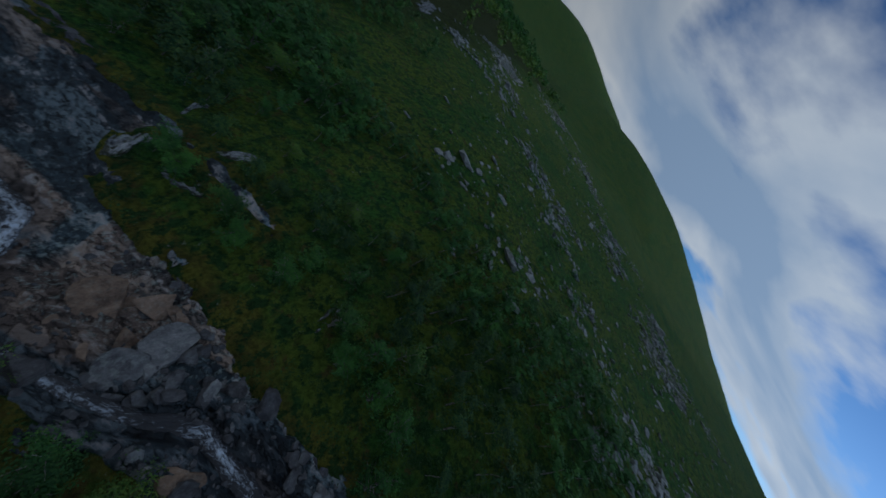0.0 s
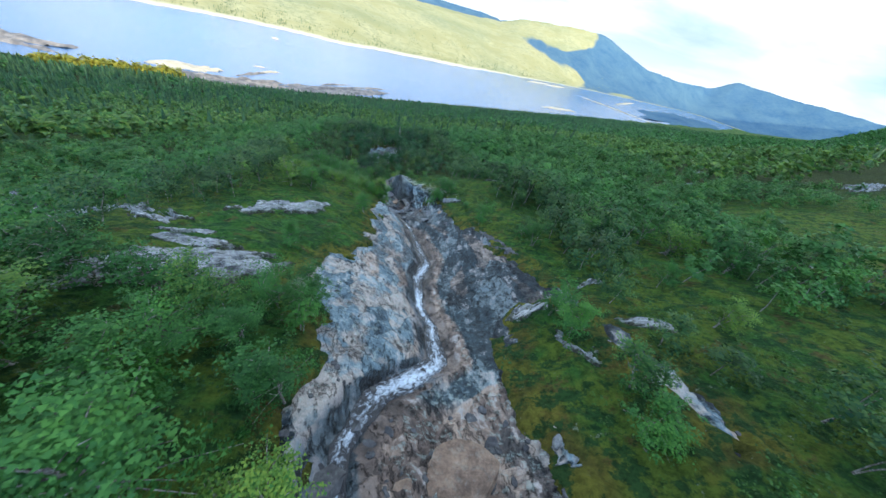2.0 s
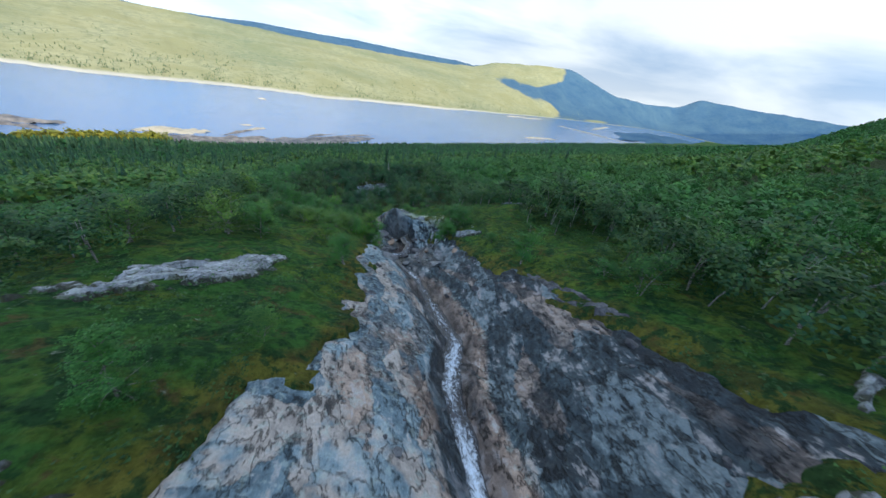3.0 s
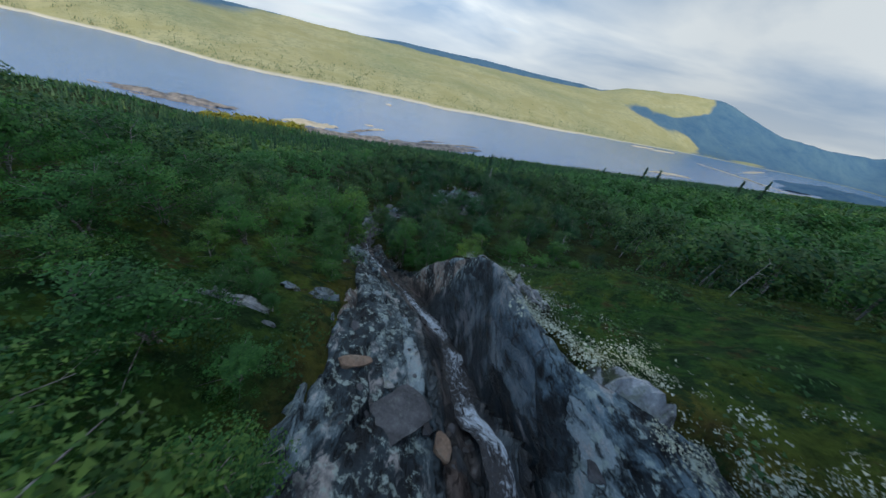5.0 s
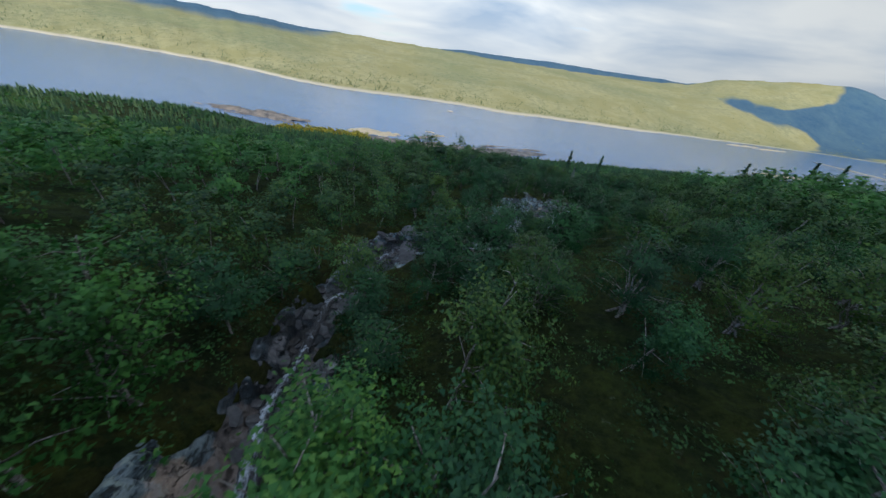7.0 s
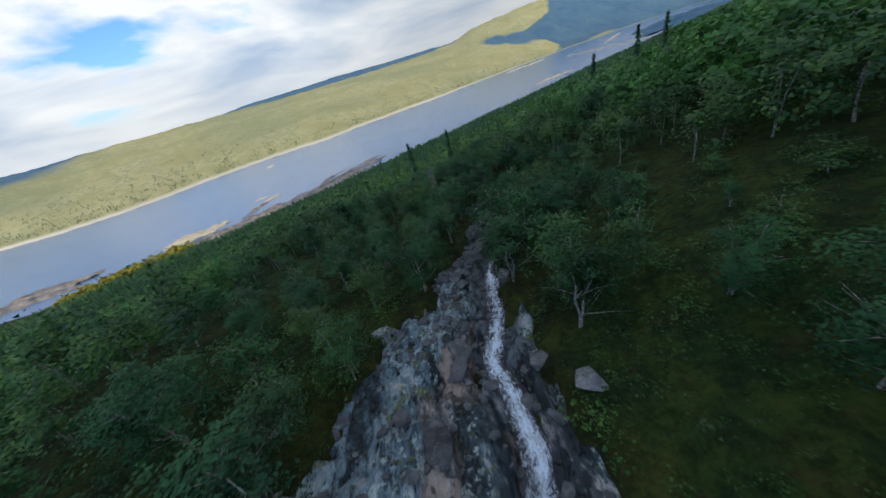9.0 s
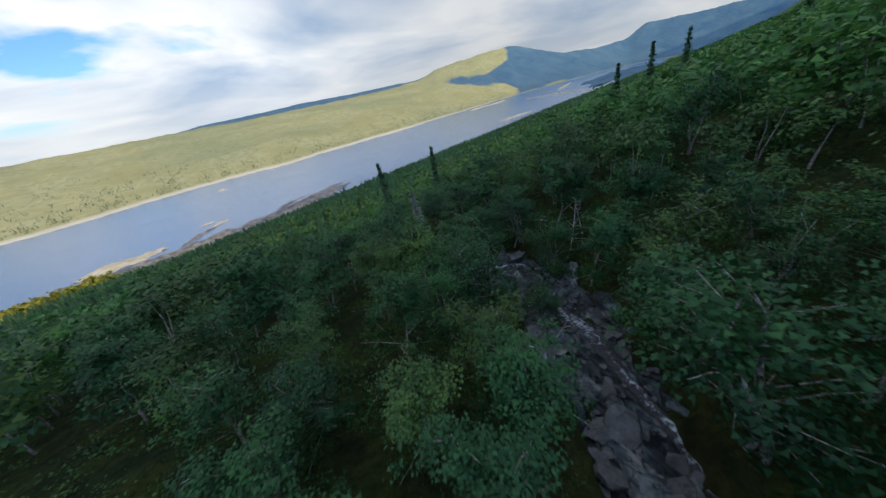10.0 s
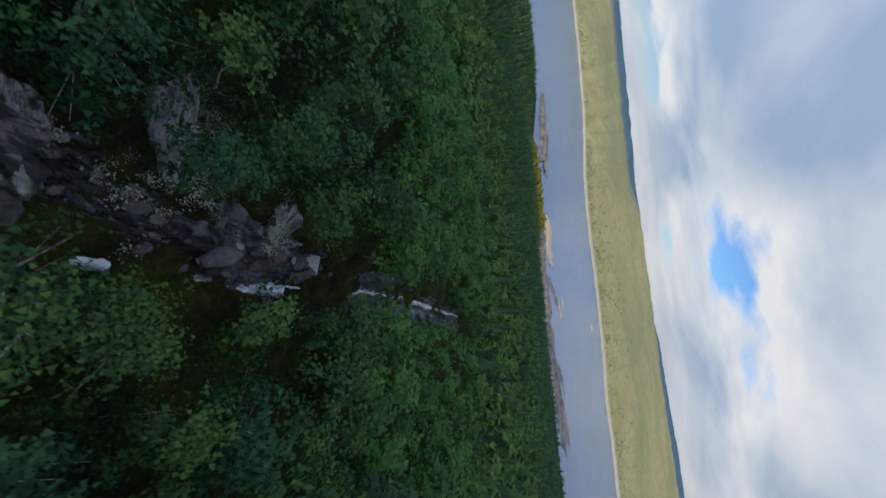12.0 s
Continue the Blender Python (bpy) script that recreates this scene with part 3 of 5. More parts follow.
def rock_z(x, y):
    """Height of the bare bed in metres; also a tone per slab and how far it is wet and darkened."""
    px, py = x / U, y / U
    c = along(COURSE, 0.25, py)
    dw = px - c
    gorge = sstep(46.5, 49, py) * sstep(59.5, 57.8, py)
    crest = along(CREST, 0.35, py)
    bed = along(BED, 1.2, py) - 0.15
    foot = np.maximum(crest - np.interp(py, [47, 50, 51.4, 54, 57], [0.6, 1.3, 0.9, 0.7, 0.5]), c + 0.3)          # the wall rises from here to its crest
    wall = U * (bed + (along(TOP, 0.5, py) - bed) * np.clip((px - foot) / np.maximum(crest - foot, 0.3), 0, 1) ** 0.85)
    z = U * plan_height(px, py)
    z = np.where((dw > 0.2) & (px < crest), z * (1 - gorge) + gorge * wall, z + U * gorge * 0.1 * sstep(-0.3, -1.6, dw))
    u = U * dw + 0.30 * fbm(x / 1.5, y / 1.5, 3, 31) + 0.06 * y
    v = y + 0.9 * fbm(x / 2, y / 2, 3, 41)
    n1, g1, dx, dy = cells(u / 1.15, v / 4.0, 7)
    n2, g2, ex, ey = cells(u / 0.45, v / 1.5, 8)
    ribs = np.abs(fbm(u / 0.9, v / 6.0, 4, 55)) - 0.15
    slab = sstep(-0.55, -1.0, dw) * sstep(24.5, 26.5, py) * sstep(50, 46, py)
    slate = sstep(0.8, 1.3, dw) * sstep(26.5, 28.5, py) * sstep(48, 45, py)
    trough = np.exp(-(dw / 0.55) ** 4)
    step = (n1 - 0.5) * 0.34 + dx * (n1 - 0.3) * 0.34 - 0.14 * np.exp(-(g1 / 0.04) ** 2) + 0.22 * ribs
    fine = (n2 - 0.5) * 0.08 + ex * 0.08 - 0.05 * np.exp(-(g2 / 0.07) ** 2)
    calm = np.interp(py, [20, 24, 26, 44, 48], [1.5, 1.2, 0.75, 0.75, 1.4])
    calm = calm * (1 - 0.72 * gorge * sstep(0.2, 0.5, dw))
    calm = calm * (1 - 0.55 * slab) * (1 - 0.75 * trough)
    z = z + step * calm + fine * calm * (1 - 0.5 * slab) - gorge * sstep(-0.4, 0, px - crest) * 0.12 + 0.05 * fbm(x / 0.5, y / 0.5, 3, 51) + 0.04 - 0.25 * sstep(60, 66, py)
    z = z - U * 0.24 * trough
    lower = sstep(72, 75, py) * sstep(92, 88, py)
    gorge_bed = sstep(42.5, 46, py) * sstep(60, 58, py)
    # wet beside the water; the last two terms darken the lower bed as well
    wet = 1.0 * np.exp(-(dw / 0.7) ** 4) + 0.45 * slate + 0.8 * gorge_bed * sstep(-1.5, -0.8, dw) * sstep(0.25, -0.05, px - foot) + 0.75 * sstep(24.5, 22.5, py) * np.exp(-((dw + 0.1) / 1.7) ** 2) + 0.45 * sstep(58, 62, py) * (n1 < 0.6) + 0.45 * sstep(84, 88, py)
    warm = np.exp(-((py - 24.4) / 1.9) ** 2) * sstep(0.1, 0.6, dw) * sstep(3.2, 2.4, dw) + 0.60 * sstep(0.0, 0.3, dw) * sstep(1.3, 0.9, dw) * sstep(26, 28, py) * sstep(45, 41, py)
    warm = warm + 0.5 * (n1 < 0.16) + 0.3 * lower * sstep(0.1, 0.4, dw) * sstep(1.0, 0.7, dw) + 0.45 * gorge_bed * sstep(0.0, -0.3, dw) * sstep(-1.2, -0.7, dw) + 0.5 * np.exp(-((dw + 0.75) / 0.22) ** 2) * sstep(26, 28, py) * sstep(36, 33, py)
    pale = 0.36 + (0.75 - 0.4 * lower) * (n1 - 0.5) + 0.4 * (n2 - 0.5) + lower * (0.46 * sstep(-0.9, -1.5, dw) - 0.48 * sstep(-1.3, -0.8, dw) * sstep(0.9, 0.5, dw) + 0.12 * sstep(0.7, 1.0, dw) - 0.12) - 0.38 * sstep(24.5, 22, py) - 0.15 * sstep(57, 62, py)
    pale = pale * (1 - slab) + slab * (0.92 + 0.2 * (n2 - 0.5))
    pale = pale * (1 - slate) + slate * (0.04 + 0.35 * (n1 - 0.5))
    pale = pale - 0.62 * gorge_bed - 0.36 * sstep(84, 88, py) + 0.05 * sstep(74, 77, py) + gorge_bed * sstep(47, 48.5, py) * (0.52 * sstep(-0.1, 0.3, px - foot) + 0.26 * sstep(-0.3, -0.02, px - crest)) + 0.55 * gorge_bed * sstep(-0.8, -1.4, dw)
    return z - 0.8 * sstep(0.02, -0.5, rock_edge(px, py)), np.clip(warm, 0, 1), np.clip(wet, 0, 1), np.clip(pale, 0, 1), u


# ---- building ----
def mesh_of(name, verts, faces, mat, smooth=True, attrs=None):
    me = bpy.data.meshes.new(name)
    verts = np.asarray(verts, float).reshape(-1, 3)
    faces = np.asarray(faces, np.int64)
    nf, k = faces.shape
    me.vertices.add(len(verts))
    me.vertices.foreach_set("co", verts.ravel())
    me.loops.add(nf * k)
    me.loops.foreach_set("vertex_index", faces.ravel().astype(np.int32))
    me.polygons.add(nf)
    me.polygons.foreach_set("loop_start", np.arange(0, nf * k, k, dtype=np.int32))
    me.polygons.foreach_set("use_smooth", np.full(nf, smooth))
    for key, values in (attrs or {}).items():
        me.attributes.new(key, "FLOAT", "POINT").data.foreach_set("value", np.asarray(values, np.float32).ravel())
    me.update(calc_edges=True)
    me.materials.append(mat)
    return me


def thing(name, verts, faces, mat, smooth=True, attrs=None, parent=None):
    ob = new(name, mesh_of(name, verts, faces, mat, smooth, attrs))
    if parent:
        ob.parent = parent
    return ob


def grid_faces(rows, cols):
    i = np.arange(rows * cols).reshape(rows, cols)
    return np.stack([i[:-1, :-1], i[:-1, 1:], i[1:, 1:], i[1:, :-1]], -1).reshape(-1, 4)


def spread(fine, lo, hi, end_lo, end_hi, ratio):
    mid = list(np.arange(lo, hi, fine))
    a, step = [lo], fine
    while a[-1] > end_lo:
        step *= ratio
        a.append(a[-1] - step)
    b, step = [mid[-1]], fine
    while b[-1] < end_hi:
        step *= ratio
        b.append(b[-1] + step)
    return np.array(a[:0:-1] + mid + b[1:])


# the slope: one sheet from the hill behind down to the bed of the lake
dd = spread(0.36, -20, 20, -1900, 3800, 1.10)
yy = spread(0.42, 10, 205, -2400, 4200, 1.10)
gy, gd = np.meshgrid(yy, dd, indexing="ij")
gx = gd + U * along(VALLEY, 1.2, gy / U) * np.exp(-(gd / 90) ** 2) * sstep(-400, 0, gy) * sstep(600, 250, gy)
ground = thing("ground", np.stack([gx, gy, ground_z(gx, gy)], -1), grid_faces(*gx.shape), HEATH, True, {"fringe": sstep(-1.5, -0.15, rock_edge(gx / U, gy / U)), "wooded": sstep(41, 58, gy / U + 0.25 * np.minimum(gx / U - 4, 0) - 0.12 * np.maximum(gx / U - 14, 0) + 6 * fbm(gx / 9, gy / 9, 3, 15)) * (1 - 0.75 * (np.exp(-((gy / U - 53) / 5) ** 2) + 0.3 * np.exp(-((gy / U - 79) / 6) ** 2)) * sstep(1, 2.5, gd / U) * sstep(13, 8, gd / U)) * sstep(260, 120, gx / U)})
tagged(ground, "mossy heath hillside of green, olive and rust plants", "hillside", kind="structure")

# the bare rock of the stream bed
by = np.arange(7 * U, 135 * U, 0.17)
ba = np.linspace(0, 1, 92)
byy, baa = np.meshgrid(by, ba, indexing="ij")
left, right = along(ROCK_L, 0.35, byy / U) - 0.8, along(ROCK_R, 0.35, byy / U) + 0.8
bxx = U * (left + (right - left) * baa)
bz, tone, wet, pale, across = rock_z(bxx, byy)
bedrock = thing("bedrock", np.stack([bxx, byy, bz], -1), grid_faces(*bxx.shape), BEDROCK, True, {"tone": tone, "wet": wet, "pale": pale, "across": across, "along": byy})
tagged(bedrock, "cracked grey and tan bedrock slabs, dark where wet, under the stream", "rock bed", kind="structure")

# the running water
wy = np.arange(8 * U, 132 * U, 0.11)
wc = along(COURSE, 0.22, wy / U) * U + 0.16 * fbm(wy / 1.3, wy * 0 + 9, 3, 65)
wide = 0.22 + 0.24 * np.clip(0.5 + 1.6 * fbm(wy / 3.1, wy * 0, 3, 61), 0, 1) + 0.16 * np.interp(wy / U, [0, 22, 26, 27, 36, 40, 48.5, 50, 53, 53.6, 54.6, 56, 80, 84, 90, 97, 103], [0.6, 0.2, 0.2, 0.9, 0.8, 0.4, 0.4, 2.0, 1.4, -0.8, 0.6, -0.6, 1.2, 1.2, -0.3, 0.6, 0.9])
wa = np.linspace(-1, 1, 11)
wyy, waa = np.meshgrid(wy, wa, indexing="ij")
slope_x = np.gradient(wc, wy)[:, None]
nx, ny = 1 / np.sqrt(1 + slope_x ** 2), -slope_x / np.sqrt(1 + slope_x ** 2)
wxx, wyy2 = wc[:, None] + waa * wide[:, None] * nx, wyy + waa * wide[:, None] * ny
wz0 = rock_z(wc, wy)[0]
level = np.array([wz0[max(0, k - 4):k + 5].mean() for k in range(len(wz0))]) + 0.13
steep = np.clip(-np.gradient(level, wy) - 0.18, 0, 1.2)
foam = np.clip(0.10 + 0.55 * steep + 0.35 * fbm(wy / 2.3, wy * 0 + 3, 3, 71) + np.interp(wy / U, [0, 26, 28, 46, 49.3, 49.8, 53, 53.5, 54.2, 55.5, 57, 77, 79, 87, 89, 98, 101, 116], [0.12, 0.18, 0.48, 0.2, 0.1, 0.30, 0.28, -0.1, 0.3, 0.3, 0.2, 0.3, 0.55, 0.55, 0.3, 0.3, 0.55, 0.5]), 0, 1)
wz = level[:, None] + 0.05 * fbm(wxx * 3, wyy * 1.6, 3, 81) - 0.12 * waa ** 4 + 0.05 * foam[:, None] * fbm(wxx * 8, wyy * 6, 2, 91)
stream = thing("stream", np.stack([wxx, wyy2, wz], -1), grid_faces(*wxx.shape), STREAM, True, {"foam": foam[:, None] * (1.05 - 0.75 * np.abs(waa)), "across": waa * wide[:, None], "along": wyy})
tagged(stream, "narrow mountain stream of dark water with white foam over bedrock", "stream", kind="structure")

# the lake and the country beyond it
ts, ss = np.meshgrid(np.linspace(-2600, 4200, 80), np.linspace(330, 2300, 30), indexing="ij")
lx, ly = (AY * ts - AX * ss), (AX * ts + AY * ss)
lake = thing("lake", np.stack([lx * U, ly * U, 0 * lx + LAKE_Z * U], -1), grid_faces(*lx.shape)[:, ::-1], LAKE)
tagged(lake, "wide pale grey-blue lake between the wooded slope and far hills", "lake", kind="structure")

SHORE = [(-62, 2450), (-50, 2350), (-36, 2300), (-30, 1800), (-25, 1520), (-20.3, 1325), (-12.4, 1048), (-1.6, 826), (8.3, 741), (17.9, 672), (34, 658), (46, 650), (54.7, 702), (63, 860), (72, 1000), (100, 1500)]
SKYLINE = [(-62, 2.7), (-46, 2.6), (-42, 2.5), (-37.8, 2.6), (-35.8, 1.2), (-33, 0.9), (-27.7, 1.1), (-25, 1.9), (-22.2, 2.9), (-20.2, 3.5), (-15.3, 3.25), (-11, 2.8), (-8.4, 2.5), (-6.5, 1.7), (-2, 1.2), (10, 0.8), (25, 0.7),
           (38, 0.6), (52, 0.5), (60, 0.8), (77, 1.2), (100, 1.2)]
az, rr = np.meshgrid(np.linspace(-62, 100, 420), np.linspace(0, 1, 80) ** 1.5, indexing="ij")
shore = along(SHORE, 1.5, az) + 12 * fbm(az * 0.8, az * 0, 4, 101)
crest = along([(-62, 2850), (-36, 2850), (-32, 2300), (-22, 2080), (-5, 2050), (5, 1750), (20, 1500), (60, 1500), (100, 2200)], 3, az)
fr = shore + (crest + 150 - shore) * rr
q = np.clip((fr - shore) / (crest - shore), 0, 1.3)
top = -15 + crest * np.tan(np.radians(along(SKYLINE, 0.5, az) + 0.14 * fbm(az * 0.6, az * 0, 4, 111) + 0.05 * fbm(az * 4, az * 0, 2, 112)))
steepness = np.interp(az, [-40, -27, -21, -19, -8, 0], [1.5, 1.6, 1.9, 1.5, 1.15, 0.85])
fz = LAKE_Z - 0.3 + (top - LAKE_Z) * np.minimum(q, 1) ** steepness - np.maximum(q - 1, 0) * 120
fx, fy = -np.sin(np.radians(az)) * fr, 94 + np.cos(np.radians(az)) * fr
fz = fz + sstep(0.02, 0.3, q) * (7 * fbm(fx / 120, fy / 120, 5, 121)) * sstep(1.0, 0.85, q) + np.where(q > 0.004, 0.45, 0)
# the woods mask also paints on the mountain's shade, cloud shadow and blue haze
edge = -19.2 - 2.0 * (1 - q) + 5.0 * np.exp(-((q - 0.52) / 0.16) ** 2) + 1.6 * fbm(q * 5, az * 0.15, 4, 131)
woods = sstep(0.9, -0.9, az - edge) * np.maximum(sstep(0.015, 0.05, q), 0) * (1 - np.exp(-(((az + 26.5) / 1.8) ** 2 + ((q - 0.10) / 0.06) ** 2)))
# a cloud's shadow across the mountain, put into the colour
cloud_shadow = np.exp(-(((az + 14.0) / 4.6) ** 2 + ((q - 0.50 - 0.028 * (az + 14)) / 0.085) ** 2)) * (1 + 0.8 * fbm(az * 0.6, q * 8, 3, 137))
woods = np.clip(woods + 1.3 * cloud_shadow + 0.9 * sstep(0.93, 0.965, q) * sstep(-7, -5, az) * sstep(32, 22, az) + 0.8 * sstep(0.90, 0.97, q) * sstep(45, 52, az) + 0.75 * sstep(0.40, 0.9, q) * sstep(38, 56, az), 0, 1)
beach = sstep(0.022, 0.010, q) * (az > -33)
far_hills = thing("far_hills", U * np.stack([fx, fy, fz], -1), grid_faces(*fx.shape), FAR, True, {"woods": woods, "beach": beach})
tagged(far_hills, "sunlit golden-green hills and a dark blue mountain beyond the lake", "hills", kind="structure")

# a long ridge behind the near hills; its haze blue is put into the colour
ra = np.linspace(-6, 56, 160)
rise = np.interp(ra, [-6, -4.6, -1.9, 5, 12.9, 19, 27, 33, 38, 43, 49, 56], [0.4, 1.25, 1.42, 1.25, 1.28, 1.05, 0.85, 0.3, 0.1, 0.34, 0.24, 0.3]) + 0.07 * fbm(ra * 0.9, ra * 0, 4, 151)
rows = np.array((0.0, 0.6, 1.0, 0.9))
rd = 2950 + 350 * np.array((0.0, 0.5, 1.0, 1.4))[None, :] + 0 * ra[:, None]
ridge_z = LAKE_Z + (-12 + rd[:, 2:3] * np.tan(np.radians(rise))[:, None] - LAKE_Z) * rows[None, :]
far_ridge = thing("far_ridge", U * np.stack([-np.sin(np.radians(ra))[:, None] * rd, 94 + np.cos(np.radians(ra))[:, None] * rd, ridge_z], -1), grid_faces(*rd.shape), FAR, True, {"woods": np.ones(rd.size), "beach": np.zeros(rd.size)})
tagged(far_ridge, "long low blue ridge behind the sunlit hills", "hills", kind="structure")


def mound(name, x, y, length, width, turn, high, mat, label, seed):
    """A low bar of sand or mud in the lake; plan units, its long side turned from +x by degrees."""
    a, r = np.meshgrid(np.linspace(0, 2 * math.pi, 72, endpoint=False), np.linspace(0, 1, 12), indexing="ij")
    edge = 1 + 0.55 * fbm(np.cos(a) * 2.5 + seed, np.sin(a) * 2.5, 4, seed)
    u, v = r * edge * length / 2 * np.cos(a), r * edge * width / 2 * np.sin(a)
    c, s = math.cos(radians(turn)), math.sin(radians(turn))
    z = LAKE_Z - 0.5 + high * (1 - r ** 2.2) + 1.1 * high * fbm(u / 9 + seed, v / 3.5, 4, seed)
    rows = np.concatenate([np.arange(72), [0]])
    px, py, pz = (x + u * c - v * s)[rows], (y + u * s + v * c)[rows], z[rows]
    ob = thing(name, U * np.stack([px, py, pz], -1), grid_faces(*px.shape)[:, ::-1], mat)
    return tagged(ob, label, "sandbar", "bars along the lake shore")


GOLDEN, MUDDY = "pale golden sandbar lying in the shallow lake", "grey-brown mudflat in the shallows below the forest"
for k, (name, x, y, length, width, turn, high, mat, label) in enumerate([
    ("sandbar", -236, 338, 54, 24, 40, 2.6, SAND, GOLDEN), ("mudflat", -352, 284, 115, 32, 24, 2.8, MUD, MUDDY), ("mudflat", -318, 286, 40, 9, 10, 1.6, MUD, MUDDY),
    ("mudflat", -212, 324, 66, 24, 30, 2.4, MUD, MUDDY), ("mudflat", -186, 338, 80, 30, 62, 2.3, MUD, MUDDY), ("mudflat", -196, 372, 40, 6, 78, 1.5, MUD, MUDDY), ("sandbar", -190, 400, 30, 7, 70, 1.6, SAND, GOLDEN),
    ("mudflat", -142, 370, 96, 30, 50, 2.4, MUD, MUDDY), ("mudflat", -108, 412, 110, 34, 52, 2.4, MUD, MUDDY), ("mudflat", -84, 440, 60, 8, 50, 1.5, MUD, MUDDY), ("mudflat", -128, 424, 46, 6, 58, 1.4, MUD, MUDDY),
    ("mudflat", -100, 446, 60, 5, 48, 1.4, MUD, MUDDY), ("sandbar", 235, 735, 120, 22, 38, 2.0, SAND, GOLDEN), ("sandbar", -206, 408, 18, 4, 30, 1.4, SAND, GOLDEN),
    ("sandbar", 262, 1105, 150, 12, 48, 2.0, SAND, GOLDEN), ("sandbar", 330, 1150, 150, 10, 46, 2.0, SAND, GOLDEN), ("sandbar", 480, 1035, 250, 9, -32, 2.0, SAND, GOLDEN),
    ("sandbar", 640, 1300, 300, 16, 55, 2.0, SAND, GOLDEN), ("lake_rock", -274, 588, 12, 6, 10, 2.0, SAND, "small pale islet alone in the lake"),
]):
    mound(name, x, y, length, width, turn, high, mat, label, 200 + k)
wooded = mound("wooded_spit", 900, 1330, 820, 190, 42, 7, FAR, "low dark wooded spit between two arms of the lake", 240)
# the spit takes the same haze-blue forest colour
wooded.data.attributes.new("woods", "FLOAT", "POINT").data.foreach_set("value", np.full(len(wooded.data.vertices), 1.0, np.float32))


# ---- rocks ----
def angular_rock(seed, flat=0.6, cuts=11):
    """A broken block: a ball cut by planes; about one metre across."""
    rng = random.Random(seed)
    bm = bmesh.new()
    bmesh.ops.create_icosphere(bm, subdivisions=3, radius=0.62)
    planes = []
    for _ in range(cuts):
        v = Vector((rng.gauss(0, 1), rng.gauss(0, 1), rng.gauss(0, 0.8))).normalized()
        planes.append((v, rng.uniform(0.26, 0.46)))
    planes.append((Vector((rng.uniform(-0.25, 0.25), rng.uniform(-0.25, 0.25), 1)).normalized(), rng.uniform(0.22, 0.32)))
    for v in bm.verts:
        for normal, far in planes:
            over = v.co.dot(normal) - far
            if over > 0:
                v.co -= normal * over * 0.96
        v.co += v.co.normalized() * 0.03 * noise.noise(v.co * 5 + Vector((seed, 0, 0)))
        v.co.z *= flat
    me = bpy.data.meshes.new("rock")
    bm.to_mesh(me)
    bm.free()
    me.polygons.foreach_set("use_smooth", np.zeros(len(me.polygons), bool))
    return me


def with_material(meshes, mat):
    made = []
    for me in meshes:
        me = me.copy()
        me.materials.clear()
        me.materials.append(mat)
        made.append(me)
    return made


SHAPES = [angular_rock(300 + k, 0.75) for k in range(7)]
SLABS = [angular_rock(320 + k, 0.36, 9) for k in range(6)]
GREY_R, TAN_R, DARK_R = with_material(SHAPES, BOULDER), with_material(SHAPES, TAN), with_material(SHAPES, DARKROCK)
GREY_S, TAN_S, LICHEN_S = with_material(SLABS, BOULDER), with_material(SLABS, TAN), with_material(SLABS, SLAB)


def height_at(x, y):
    return float(ground_z(np.array(x * 1.0), np.array(y * 1.0)))


def connected(faces):
    """The faces in groups that hang together, without the smallest crumbs."""
    seen, inverse = np.unique(faces, return_inverse=True)
    inverse = inverse.reshape(faces.shape)
    mark = np.arange(len(seen))
    while True:
        low = mark[inverse].min(axis=1)
        after = mark.copy()
        for k in range(faces.shape[1]):
            np.minimum.at(after, inverse[:, k], low)
        if (after == mark).all():
            break
        mark = after
    low = mark[inverse].min(axis=1)
    return [faces[low == v] for v in np.unique(low) if (low == v).sum() >= 12]


